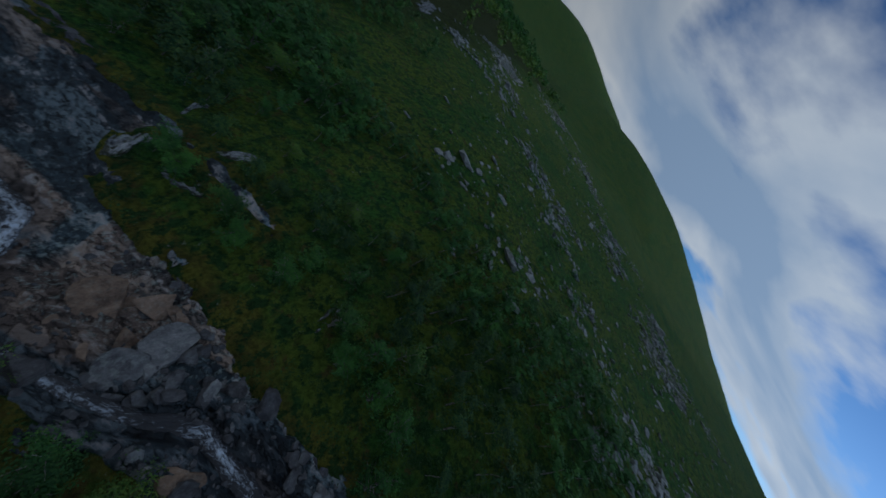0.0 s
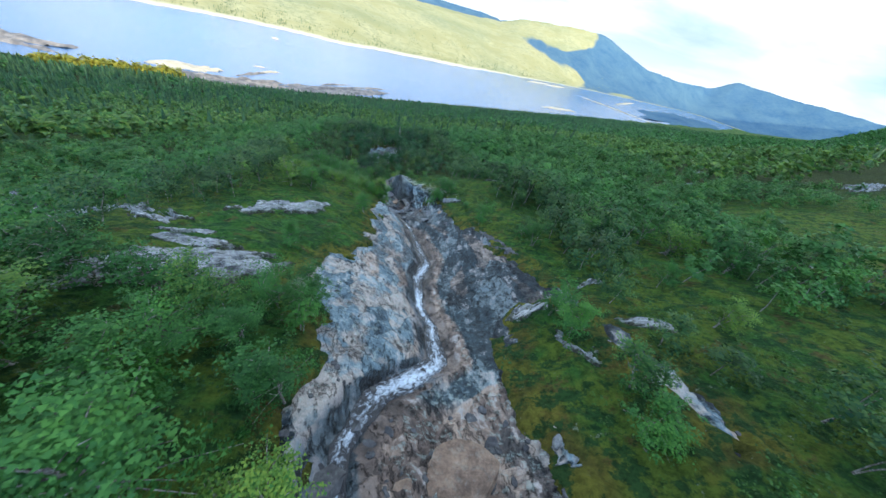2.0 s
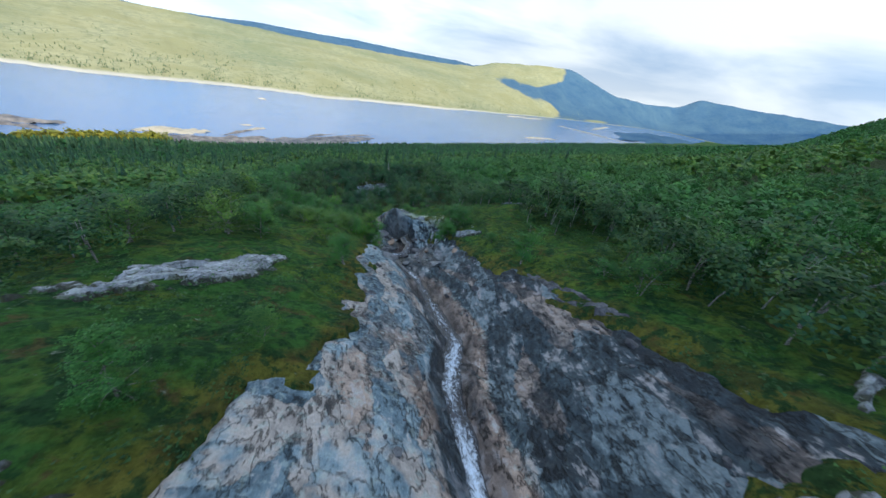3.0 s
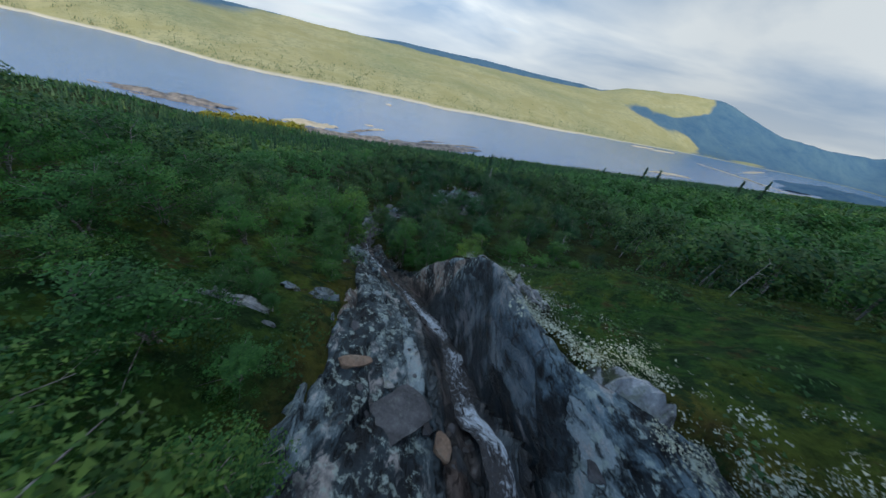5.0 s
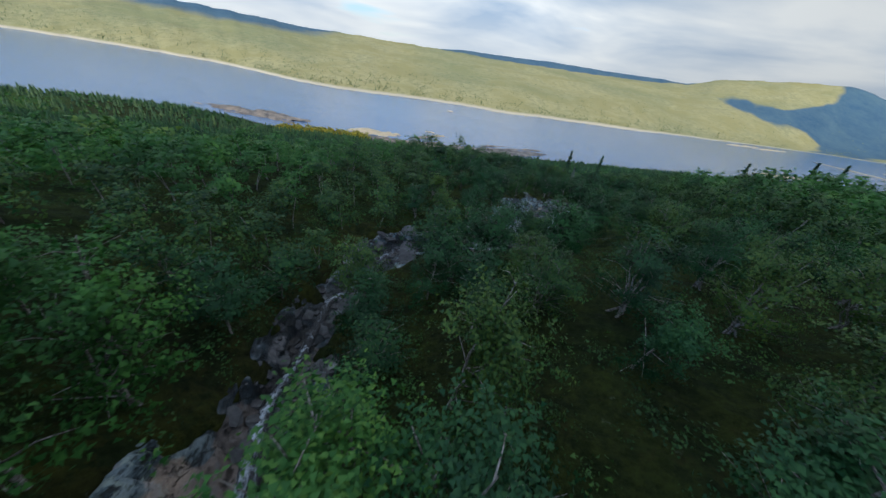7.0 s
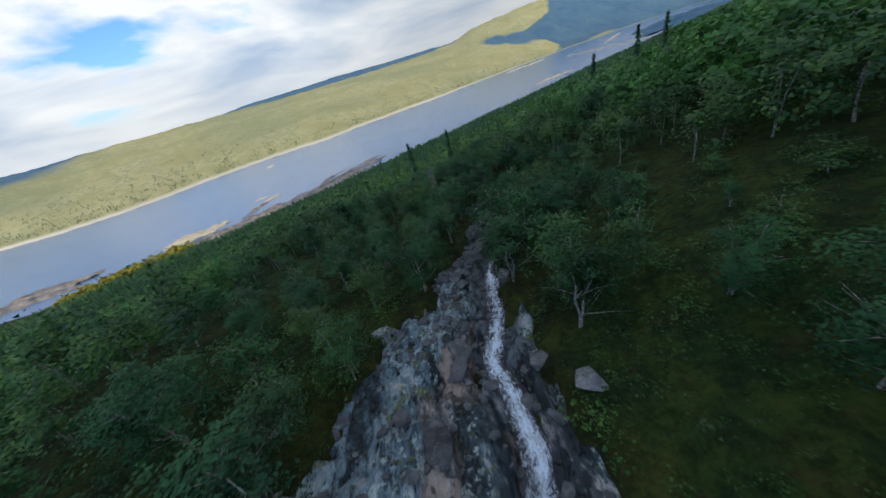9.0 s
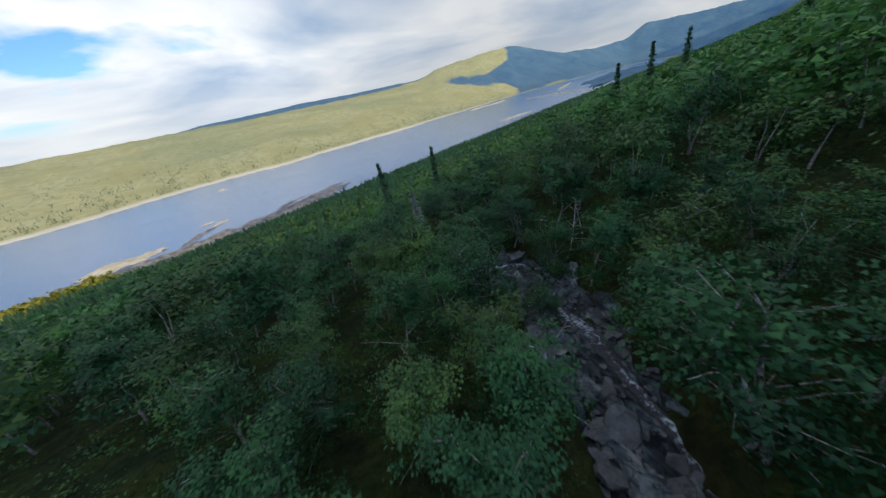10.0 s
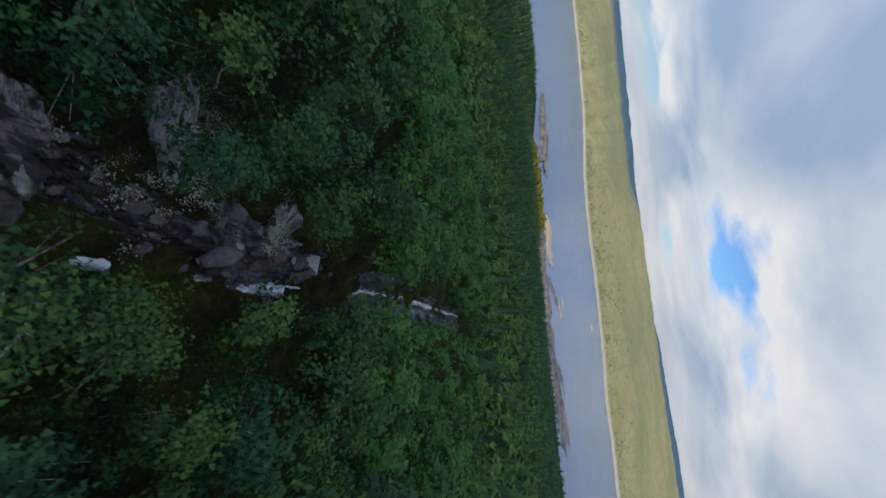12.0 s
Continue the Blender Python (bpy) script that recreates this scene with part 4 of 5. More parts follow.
def outcrop(name, x, y, length, width, turn, high, label, seed, mat=None):
    """A bedded outcrop breaking through the heath; plan units, turned from +x by degrees."""
    step = 0.11
    nu, nv = int(length * U * 1.35 / step), int(width * U * 1.35 / step)
    u, v = np.meshgrid(np.linspace(-0.675, 0.675, nu) * length * U, np.linspace(-0.675, 0.675, nv) * width * U, indexing="ij")
    c, s = math.cos(radians(turn)), math.sin(radians(turn))
    px, py = x * U + u * c - v * s, y * U + u * s + v * c
    r = np.hypot(u / (length * U / 2), v / (width * U / 2)) + 0.75 * fbm(u / 1.3, v / 0.6, 5, seed)
    layer = v / 0.42 + 1.3 * fbm(u / 2.8, v / 1.3, 3, seed + 3) + 0.25 * u
    bed = np.floor(layer)
    part_way = layer - bed
    num, gap, dx, dy = cells(u / 1.1 + seed, v / 0.5, seed)
    h = high * (0.16 + 0.42 * hash01(bed, 0 * bed, seed)) + 0.15 * (part_way - 0.5) + (num - 0.5) * 0.08 - 0.05 * np.exp(-(gap / 0.06) ** 2) - 0.10 * sstep(0.14, 0.0, part_way)
    seam = sstep(0.26, 0.05, part_way) * 0.8 + 0.5 * np.exp(-(gap / 0.05) ** 2) + 0.9 * sstep(0.7, 1.0, r)
    gaps = sstep(0.10, 0.22, fbm(u / 2.4 + 7, v / 0.55, 3, seed + 8))
    z = ground_z(px, py) + h * sstep(1.05, 0.8, r) - 0.40 * sstep(0.88, 1.05, r) - 0.34 * gaps + 0.03 * fbm(px * 2, py * 2, 3, seed)
    faces = grid_faces(*px.shape)
    faces = faces[(r.ravel()[faces] < 1.1).any(axis=1)]
    pts, seam = np.stack([px, py, z], -1).reshape(-1, 3), seam.ravel()
    root = tagged(new(name), label, "rock", "lichened outcrops in the heath")
    root.location = (x * U, y * U, height_at(x * U, y * U))
    # neighbouring beds go together into ledges, one mesh each
    groups = max(2, min(5, int(width * 2.2)))
    ledge = np.clip(((bed.ravel()[faces[:, 0]] - bed.min()) / max(1.0, np.ptp(bed)) * groups).astype(int), 0, groups - 1)
    for k in range(groups):
        mine = faces[ledge == k]
        if len(mine) < 8:
            continue
        for block in connected(mine):
            seen, inverse = np.unique(block, return_inverse=True)
            thing("ledge", pts[seen] - np.array(root.location), inverse.reshape(block.shape), mat or SLAB, False, {"seam": seam[seen], "across": v.ravel()[seen], "along": u.ravel()[seen]}, root)
    return root


PALE = "pale grey lichen-covered bedded outcrop in the heath"
for k, (x, y, length, width, turn, high) in enumerate([
    (-0.5, 28.2, 4.6, 2.5, 55, 0.55), (-1.7, 29.9, 2.2, 0.8, 15, 0.4), (-1.7, 36.4, 5.2, 2.0, 58, 0.55), (-5.0, 32.2, 3.6, 1.7, 160, 0.45), (-2.7, 30.9, 1.6, 0.6, 20, 0.35), (-8.2, 33.4, 4.8, 1.6, 162, 0.45),
    (-12.5, 35.2, 5.6, 1.9, 164, 0.45), (-20, 40.2, 9, 2.6, 160, 0.6), (-28, 43.5, 8, 2.2, 155, 0.6), (0.2, 21.0, 1.2, 0.8, 30, 0.4), (13.2, 32.6, 2.3, 0.6, 28, 0.5), (13.0, 29.4, 1.5, 0.7, -20, 0.45), (10.5, 28.3, 2.2, 0.7, -68, 0.4),
    (9.8, 30.4, 1.5, 0.8, 35, 0.45), (14.6, 29.5, 0.6, 0.5, 0, 0.4), (11.6, 21.0, 1.3, 0.8, 20, 0.5), (-1.0, 49.6, 1.3, 0.7, 20, 0.55), (-0.3, 46.4, 0.7, 0.5, 40, 0.5),
    (6.7, 49.8, 0.6, 0.35, 20, 0.35), (11.9, 53.0, 2.6, 0.7, 20, 0.3), (-2.4, 54.4, 0.9, 0.6, 30, 0.6), (3.2, 52.9, 1.8, 0.7, 118, 0.55), (4.4, 50.3, 1.6, 0.7, 115, 0.5), (1.9, 55.6, 1.4, 0.6, 122, 0.5),
    (5.3, 49.0, 1.3, 0.6, 120, 0.5), (3.1, 58.5, 1.5, 0.6, 100, 0.5), (1.4, 58.6, 1.3, 0.8, 30, 0.6), (-5.8, 83.4, 0.8, 0.6, 20, 0.5), (-11.6, 105.6, 1.9, 0.9, 40, 0.6), (-12.4, 108.6, 1.4, 0.9, 40, 0.7),
    (-9.9, 104.6, 1.6, 0.7, 50, 0.5), (56, 60, 9, 2.5, 35, 1.2), (40, 65, 4, 1.0, 30, 0.7), (56, 84, 6, 1.4, 30, 0.8), (7.3, 46.8, 2.6, 0.9, -15, 0.5), (-1.3, 58.0, 1.4, 0.7, 30, 0.5)]):
    outcrop("rock_outcrop", x, y, length, width, turn, high, PALE, 400 + k)

for k, (x, y, length, width, turn, high) in enumerate([(-1.05, 50.95, 0.6, 0.4, 25, 0.30), (-0.55, 51.3, 0.8, 0.55, 55, 0.42)]):
    outcrop("rock_outcrop", x, y, length, width, turn, high, "low blue-grey lichened rock above the gorge", 470 + k, GORGE_ROCK)
outcrop("rock_strip", 9.9, 37.8, 5.5, 0.6, 108, 0.10, "narrow strip of dark bare rock in the heath", 441, DARKROCK)

# loose slabs and blocks lying in the stream bed
rng = random.Random(5)
placed = 0
tries = 0
while placed < 300 and tries < 6000:
    tries += 1
    y = rng.choice((rng.uniform(14, 25.5), rng.uniform(60, 75), rng.uniform(74, 100), rng.uniform(14, 24), rng.uniform(98, 112), rng.uniform(43.8, 50.5), rng.uniform(88, 100)))
    l, r = float(along(ROCK_L, 0.35, y)), float(along(ROCK_R, 0.35, y))
    x = rng.uniform(l + 0.1, r - 0.1)
    dw = x - float(along(COURSE, 0.25, y))
    size = min(1.9, 0.32 + rng.expovariate(2.4)) * (1.0 if y < 26 else 0.85)
    if abs(dw) < 0.30 + 0.30 * size or (50.5 < y < 59 and dw > 0.2):
        continue
    pick = rng.random()
    if y < 25.5 and dw > 0.2:
        pool = TAN_S if (22.5 < y and pick < 0.6) else (GREY_S if pick < 0.35 else DARK_R if pick < 0.88 else GREY_R)
    elif pick < 0.34 + 0.3 * (abs(dw) < 1) + 0.25 * (y < 26):
        pool = DARK_R
    else:
        pool = rng.choice((GREY_S, GREY_R, LICHEN_S, TAN_R) if y < 60 else (GREY_S, DARK_R, DARK_R, DARK_R, LICHEN_S))
    ob = new("stone", rng.choice(pool))
    ob.parent = bedrock
    z = float(rock_z(np.array(x * U), np.array(y * U))[0])
    ob.matrix_local = Matrix.LocRotScale((x * U, y * U, z + 0.06 * size), Euler((rng.gauss(-0.3, 0.16), rng.gauss(0, 0.16), rng.uniform(0, 6.28))), (size * rng.uniform(0.8, 1.5), size * rng.uniform(0.7, 1.2), size * rng.uniform(0.7, 1.1)))
    placed += 1

# named single blocks that stand out beside the water
for x, y, size, turn, mat_pool, k, label in [
    (5.05, 22.9, 1.5, 0.4, DARK_R, 0, "rounded blue-grey wet boulder beside the stream"), (6.9, 24.2, 2.3, 1.2, TAN_S, 1, "large flat tan slab beside the stream"),
    (7.9, 23.6, 1.7, 2.2, TAN_S, 2, "flat tan broken slab beside the stream"), (7.3, 22.3, 2.7, 0.3, GREY_S, 3, "stack of pale grey broken slabs beside the stream"),
    (6.4, 22.2, 1.6, 1.5, GREY_S, 4, "pale grey slab beside the stream"), (-1.75, 80.75, 0.9, 0.2, GREY_R, 3, "pale grey boulder in the moss beside the stream")]:
    ob = new("boulder", mat_pool[k])
    ob.matrix_world = Matrix.LocRotScale((x * U, y * U, float(max(rock_z(np.array(x * U), np.array(y * U))[0], ground_z(np.array(x * U), np.array(y * U)))) + 0.1 * size), Euler((-0.32, 0.05, turn)), (size,) * 3)
    tagged(ob, label, "boulder", "boulders beside the stream")


ROUND = {}          # shading normals of small leafy meshes


def joined(name, meshes, spots, mat, label, category, smooth=False, kind="stuff"):
    """Many copies of small meshes as one mesh; spots: (mesh number, matrix)."""
    data = []
    for me in meshes:
        co = np.empty(len(me.vertices) * 3)
        me.vertices.foreach_get("co", co)
        tri = np.array([list(p.vertices) for p in me.polygons])
        data.append((co.reshape(-1, 3), tri, ROUND.get(me.name)))
    vs, fs, ns, base = [], [], [], 0
    for k, m in spots:
        co, tri, normals = data[k]
        a = np.array(m)
        vs.append(co @ a[:3, :3].T + a[:3, 3])
        fs.append(tri + base)
        if normals is not None:
            turned = normals @ np.linalg.inv(a[:3, :3])
            ns.append(turned / np.linalg.norm(turned, axis=1)[:, None])
        base += len(co)
    ob = thing(name, np.concatenate(vs), np.concatenate(fs), mat, smooth)
    if ns:
        set_normals(ob.data, np.concatenate(ns))
    return tagged(ob, label, category, kind=kind)


def small_rock(seed):
    rng2 = random.Random(seed)
    bm = bmesh.new()
    bmesh.ops.create_icosphere(bm, subdivisions=1, radius=0.5)
    for v in bm.verts:
        v.co *= rng2.uniform(0.75, 1.15)
        v.co.z = min(v.co.z, 0.2) * 0.7
    me = bpy.data.meshes.new("pebble")
    bm.to_mesh(me)
    bm.free()
    return me


PEBBLES = [small_rock(700 + k) for k in range(6)]
spots = []
for _ in range(4200):
    y = rng.uniform(12, 120)
    if 26.5 < y < 60 and rng.random() < 0.88:
        continue
    l, r = float(along(ROCK_L, 0.35, y)), float(along(ROCK_R, 0.35, y))
    x = rng.uniform(l, r)
    if 47.5 < y < 59 and x > float(along(COURSE, 0.25, y)) + 0.2:
        continue
    s = 0.08 + rng.expovariate(7)
    spots.append((x * U, y * U, s))
pz = rock_z(np.array([p[0] for p in spots]), np.array([p[1] for p in spots]))[0]
joined("stream_stones", PEBBLES, [(rng.randrange(6), Matrix.LocRotScale((p[0], p[1], z + 0.02), Euler((rng.gauss(0, 0.3), rng.gauss(0, 0.3), rng.uniform(0, 6))), (p[2] * 1.3, p[2], p[2]))) for p, z in zip(spots, pz)],
       DARKROCK, "loose dark grey stones lying in the stream bed", "stones")

# the stony field on the open hillside
field = np.random.RandomState(41)
bx, by2 = field.uniform(18, 125, 120000), field.uniform(-45, 62, 120000)
s0, t0 = -AX * bx + AY * by2, AY * bx + AX * by2
band = np.exp(-((s0 + 12 - 0.12 * (t0 - 30)) / 9) ** 2) + 0.7 * np.exp(-((s0 + 45) / 10) ** 2)
keep = np.flatnonzero(field.uniform(size=120000) < band * (0.06 + 5.0 * np.maximum(0.0, fbm(bx / 9, by2 / 9, 4, 801))))[:9000]
spots = list(zip(bx[keep] * U, by2[keep] * U, 0.12 + field.exponential(0.36, len(keep))))
pz = ground_z(np.array([p[0] for p in spots]), np.array([p[1] for p in spots]))
joined("boulder_field", PEBBLES, [(rng.randrange(6), Matrix.LocRotScale((p[0], p[1], z + 0.03), Euler((rng.gauss(0, 0.2), rng.gauss(0, 0.2), rng.uniform(0, 6))), (p[2] * 1.7, p[2] * 1.2, p[2] * 0.7))) for p, z in zip(spots, pz)],
       FIELD, "pale lichen-covered boulders strewn over the open hillside", "boulders")


# ---- trees ----
def tube(path, radii, sides=6):
    path = [Vector(p) for p in path]
    vs, fs = [], []
    for k, p in enumerate(path):
        d = (path[min(k + 1, len(path) - 1)] - path[max(k - 1, 0)]).normalized()
        a = d.orthogonal().normalized()
        b = d.cross(a)
        for q in range(sides):
            w = 2 * math.pi * q / sides
            vs.append(p + (a * math.cos(w) + b * math.sin(w)) * radii[k])
    for k in range(len(path) - 1):
        for q in range(sides):
            fs.append((k * sides + q, k * sides + (q + 1) % sides, (k + 1) * sides + (q + 1) % sides, (k + 1) * sides + q))
    return vs, fs


def gather(pieces):
    vs, fs, base = [], [], 0
    for v, f in pieces:
        vs += [tuple(p) for p in v]
        fs += [tuple(i + base for i in face) for face in f]
        base += len(v)
    return np.array(vs), np.array(fs)


def leaf_quads(points, rng3, lo, hi, sag=0.0, outward=None, loose=0.75, broad=0.5):
    """Leaves at the points; outward: the way that their faces mostly turn."""
    n = len(points)
    a = rng3.normal(size=(n, 3))
    a[:, 2] -= sag
    face = rng3.normal(size=(n, 3))
    if outward is not None:
        face = loose * face + 1.3 * outward / np.maximum(np.linalg.norm(outward, axis=1)[:, None], 1e-6)
        a -= face * (np.sum(a * face, axis=1) / np.sum(face * face, axis=1))[:, None]
    a /= np.linalg.norm(a, axis=1)[:, None]
    b = np.cross(a, face)
    b /= np.linalg.norm(b, axis=1)[:, None]
    size = rng3.uniform(lo, hi, (n, 1))
    p = np.asarray(points)
    a, b = a * size, b * size * broad
    v = np.stack([p - a * 0.45 - b, p - a * 0.35 + b, p + a * 0.6], 1)
    # the face turns outward, and its shading mostly follows the crown's roundness
    flat = np.cross(v[:, 1] - v[:, 0], v[:, 2] - v[:, 0])
    flat /= np.maximum(np.linalg.norm(flat, axis=1)[:, None], 1e-9)
    if outward is None:
        lean = flat
    else:
        lean = outward / np.maximum(np.linalg.norm(outward, axis=1)[:, None], 1e-6)
        back = np.sum(flat * lean, axis=1) < 0
        v[back] = v[back][:, ::-1]
        flat[back] *= -1
        lean = lean + 0.45 * flat
        lean /= np.maximum(np.linalg.norm(lean, axis=1)[:, None], 1e-6)
    return v.reshape(-1, 3), np.arange(3 * n).reshape(n, 3), np.repeat(lean, 3, axis=0)


def set_normals(me, normals):
    me.polygons.foreach_set("use_smooth", np.full(len(me.polygons), True))
    me.normals_split_custom_set_from_vertices(normals)


def leafy_mesh(name, v, f, normals):
    """A small mesh of leaves for joined(), with the shading normals kept beside it."""
    me = bpy.data.meshes.new(name)
    me.from_pydata(v.tolist(), [], f.tolist())
    ROUND[me.name] = normals
    return me


def birch_bones(seed, stems, lean=0.25, branches=11, high=1.0):
    """Stems and branches of a bushy mountain birch of height 1: paths with radii."""
    rg = random.Random(seed)
    bones, tips = [], []
    for s in range(stems):
        w = rg.uniform(0, 6.28)
        out = rg.uniform(0.4, 1.0) * lean * (1 if stems > 1 else 0.45)
        tall = rg.uniform(0.72, 1.0) if s else 1.0
        path = [Vector((0.04 * math.cos(w) * s, 0.04 * math.sin(w) * s, -0.05))]
        for k in range(1, 7):
            f = k / 6
            path.append(Vector((math.cos(w) * out * f ** 1.3 + rg.gauss(0, 0.016), math.sin(w) * out * f ** 1.3 + rg.gauss(0, 0.016), tall * f)))
        bones.append((path, [0.014 * (1 - 0.82 * k / 6) for k in range(7)], 6))
        for b in range(branches):
            f = rg.uniform(0.14, 0.97)
            k = min(5, int(f * 6))
            start = path[k].lerp(path[k + 1], f * 6 - k)
            az = rg.uniform(0, 6.28)
            long = (0.34 * (1.08 - f) + 0.10) * rg.uniform(0.75, 1.25)
            d = Vector((math.cos(az), math.sin(az), rg.uniform(0.15, 0.75))).normalized()
            mid = start + d * long * 0.55 + Vector((0, 0, 0.02))
            end = start + d * long + Vector((0, 0, rg.uniform(-0.04, 0.05)))
            bones.append(([start, mid, end], [0.0048, 0.003, 0.0012], 4))
            tips.append((start, mid, end))
        tips.append((path[4], path[5], path[6]))
    return bones, tips


def birch(seed, stems, leaves, lo, hi, branches=11):
    bones, tips = birch_bones(seed, stems, branches=branches)
    wood = gather([tube(p, r, n) for p, r, n in bones])
    rg = np.random.RandomState(seed)
    sprays = []
    for k in range(max(90, int(len(tips) * 9))):
        a, b, c = tips[rg.randint(len(tips))]
        f = rg.beta(2.2, 1.1)
        p = a.lerp(b, f * 2) if f < 0.5 else b.lerp(c, f * 2 - 1)
        sprays.append(np.array(p) + rg.normal(size=3) * (0.042, 0.042, 0.032) * (0.8 + f))
    sprays = np.array(sprays)
    pts = sprays[rg.randint(len(sprays), size=leaves)] + rg.normal(size=(leaves, 3)) * (0.030, 0.030, 0.020)
    pts = np.array(pts)
    crown = leaf_quads(pts, rg, lo, hi, 0.2, (pts - (0, 0, 0.45)) * (1.2, 1.2, 1.0) + (0, 0, 0.12))
    return wood, crown


def tree_thing(name, wood, crown, bark, leaf, label, category, group):
    root = tagged(new(name), label, category, group)
    if crown is not None:
        v, f, normals = crown
        set_normals(thing("crown", v, f, leaf, True, None, root).data, normals)
    thing("trunk", *wood, bark, True, None, root)
    return root


def grove(seed, count, leaf, lo, hi, leaves):
    """Some birches that differ in stems and branches."""
    forms = [(3, 10, "bushy green mountain birch with several pale stems"), (1, 18, "slender green mountain birch with a white trunk"), (2, 14, "green mountain birch with two leaning pale stems"),
             (4, 9, "wide low green mountain birch bush in the heath"), (2, 13, "green mountain birch with an open crown and pale bark"), (1, 22, "full green mountain birch with a crooked white trunk"), (3, 11, "bushy green birch leaning over the moss")]
    return [tree_thing("birch_tree", *birch(seed + k, st, leaves, lo, hi, br), BARK, leaf, lab, "tree", "birches on the slope") for k, (st, br, lab) in enumerate(forms[:count])]


FINE, FINE_LOW = grove(900, 5, LEAF, 0.014, 0.025, 6600), grove(910, 4, LEAF_SHADED, 0.014, 0.025, 6600)
BIRCHES, BIRCHES_LOW = grove(920, 7, LEAF, 0.019, 0.032, 3600), grove(930, 5, LEAF_SHADED, 0.019, 0.032, 3600)
THIN, THIN_LOW = grove(940, 3, LEAF, 0.028, 0.045, 1700), grove(945, 3, LEAF_SHADED, 0.028, 0.045, 1700)


def snag(seed):
    rg = random.Random(seed)
    lean = rg.uniform(0, 6.28)
    path = [Vector((math.cos(lean) * 0.22 * (k / 6) ** 1.5, math.sin(lean) * 0.22 * (k / 6) ** 1.5, k / 6 - 0.03)) for k in range(7)]
    pieces = [tube(path, [0.015 * (1 - 0.8 * k / 6) for k in range(7)], 6)]
    for b in range(16):
        f = rg.uniform(0.3, 1)
        k = min(5, int(f * 6))
        start = path[k].lerp(path[k + 1], f * 6 - k)
        az = rg.uniform(0, 6.28)
        long = (0.30 * (1.1 - f) + 0.08) * rg.uniform(0.6, 1.2)
        up = rg.uniform(0.1, 0.7)
        mid = start + Vector((math.cos(az), math.sin(az), up)) * long * 0.5
        end = mid + Vector((math.cos(az + rg.gauss(0, 0.5)), math.sin(az + rg.gauss(0, 0.5)), up + rg.gauss(0, 0.4))) * long * 0.5
        pieces.append(tube([start, mid, end], [0.005, 0.0035, 0.0012], 4))
    return gather(pieces)


SNAGS = [tree_thing("dead_tree", snag(950 + k), None, DEADWOOD, None, "bare grey dead birch with crooked branches", "dead tree", "dead trees on the slope") for k in range(3)]


def spruce(seed, whorls=17, arms=10):
    """A narrow northern spruce of height 1."""
    rg = random.Random(seed)
    nr = np.random.RandomState(seed)
    wood = gather([tube([Vector((rg.gauss(0, 0.004), rg.gauss(0, 0.004), k / 6 - 0.02)) for k in range(7)], [0.016 * (1 - 0.9 * k / 6) for k in range(7)], 6)])
    vs = []
    for w in range(whorls):
        f = 0.06 + 0.92 * (w / (whorls - 1))
        for a in range(arms):
            az = 2 * math.pi * a / arms + rg.uniform(-0.4, 0.4)
            long = (0.20 * (1 - f) ** 1.05 + 0.012) * rg.uniform(0.5, 1.3)
            z0 = f + rg.uniform(-0.02, 0.02)
            for q in range(12):
                g = (q + 0.6) / 12
                r = long * g
                p = np.array((math.cos(az) * r, math.sin(az) * r, z0 - long * 0.55 * g + 0.02 * g * g))
                vs.append(p + nr.normal(size=3) * 0.008)
    vs = np.array(vs)
    crown = leaf_quads(vs, nr, 0.022, 0.046, 0.5, vs * (1, 1, 0) + (0, 0, 0.25), 0.75, 0.4)
    return wood, crown


GREY_SPRUCE = tree_thing("dead_spruce", *spruce(960, 24, 11), DEADWOOD, GREY_TWIG, "grey dying spruce with lichen-hung drooping twigs", "dead tree", "dead trees on the slope")
SPRUCES = [tree_thing("spruce_tree", *spruce(970 + k), BARK, NEEDLE, "tall narrow dark green spruce above the birches", "tree", "spruces in the forest") for k in range(3)]


def room_under(x, y, reach):
    """How high a crown of that reach may rise at x, y (metres) under the way that was flown; None: too close to it."""
    best = 1e9
    for (_, a, _, _), (_, b, _, _) in zip(PATH, PATH[1:]):
        for f in (0, 0.25, 0.5, 0.75, 1.0):
            ex, ey, ez = (a[i] + (b[i] - a[i]) * f for i in range(3))
            away = math.hypot(ex - x, ey - y)
            if away < reach + 2.2:
                best = min(best, ez - 2.6)
            elif away < 14 and ey < y + 3:
                best = min(best, ez - (1.6 if y < 95 else 2.4 if y < 130 else 3.4 if x < ex + 1 else 2.4))
    return best


def off_path(x, y, z):
    """How far a spot lies from the way that was flown, in metres."""
    return min(math.dist((e[0] + (g[0] - e[0]) * f, e[1] + (g[1] - e[1]) * f, e[2] + (g[2] - e[2]) * f), (x, y, z)) for (_, e, _, _), (_, g, _, _) in zip(PATH, PATH[1:]) for f in (0, 0.5))


used = set()


def plant(kinds, x, y, tall, rg, tilt=0.06, wide=1.0):
    """Plant a copy (or the first itself) with its foot at x, y in metres."""
    src = rg.choice(kinds)
    m = Matrix.LocRotScale((x, y, height_at(x, y) - 0.05), Euler((rg.gauss(0, tilt), rg.gauss(0, tilt), rg.uniform(0, 6.28))), None)
    if src not in used:
        used.add(src)
        ob = src
        ob.matrix_basis = m
    else:
        ob = copy_thing(src, m)
    ob.scale = (tall * wide, tall * wide, tall)
    return ob


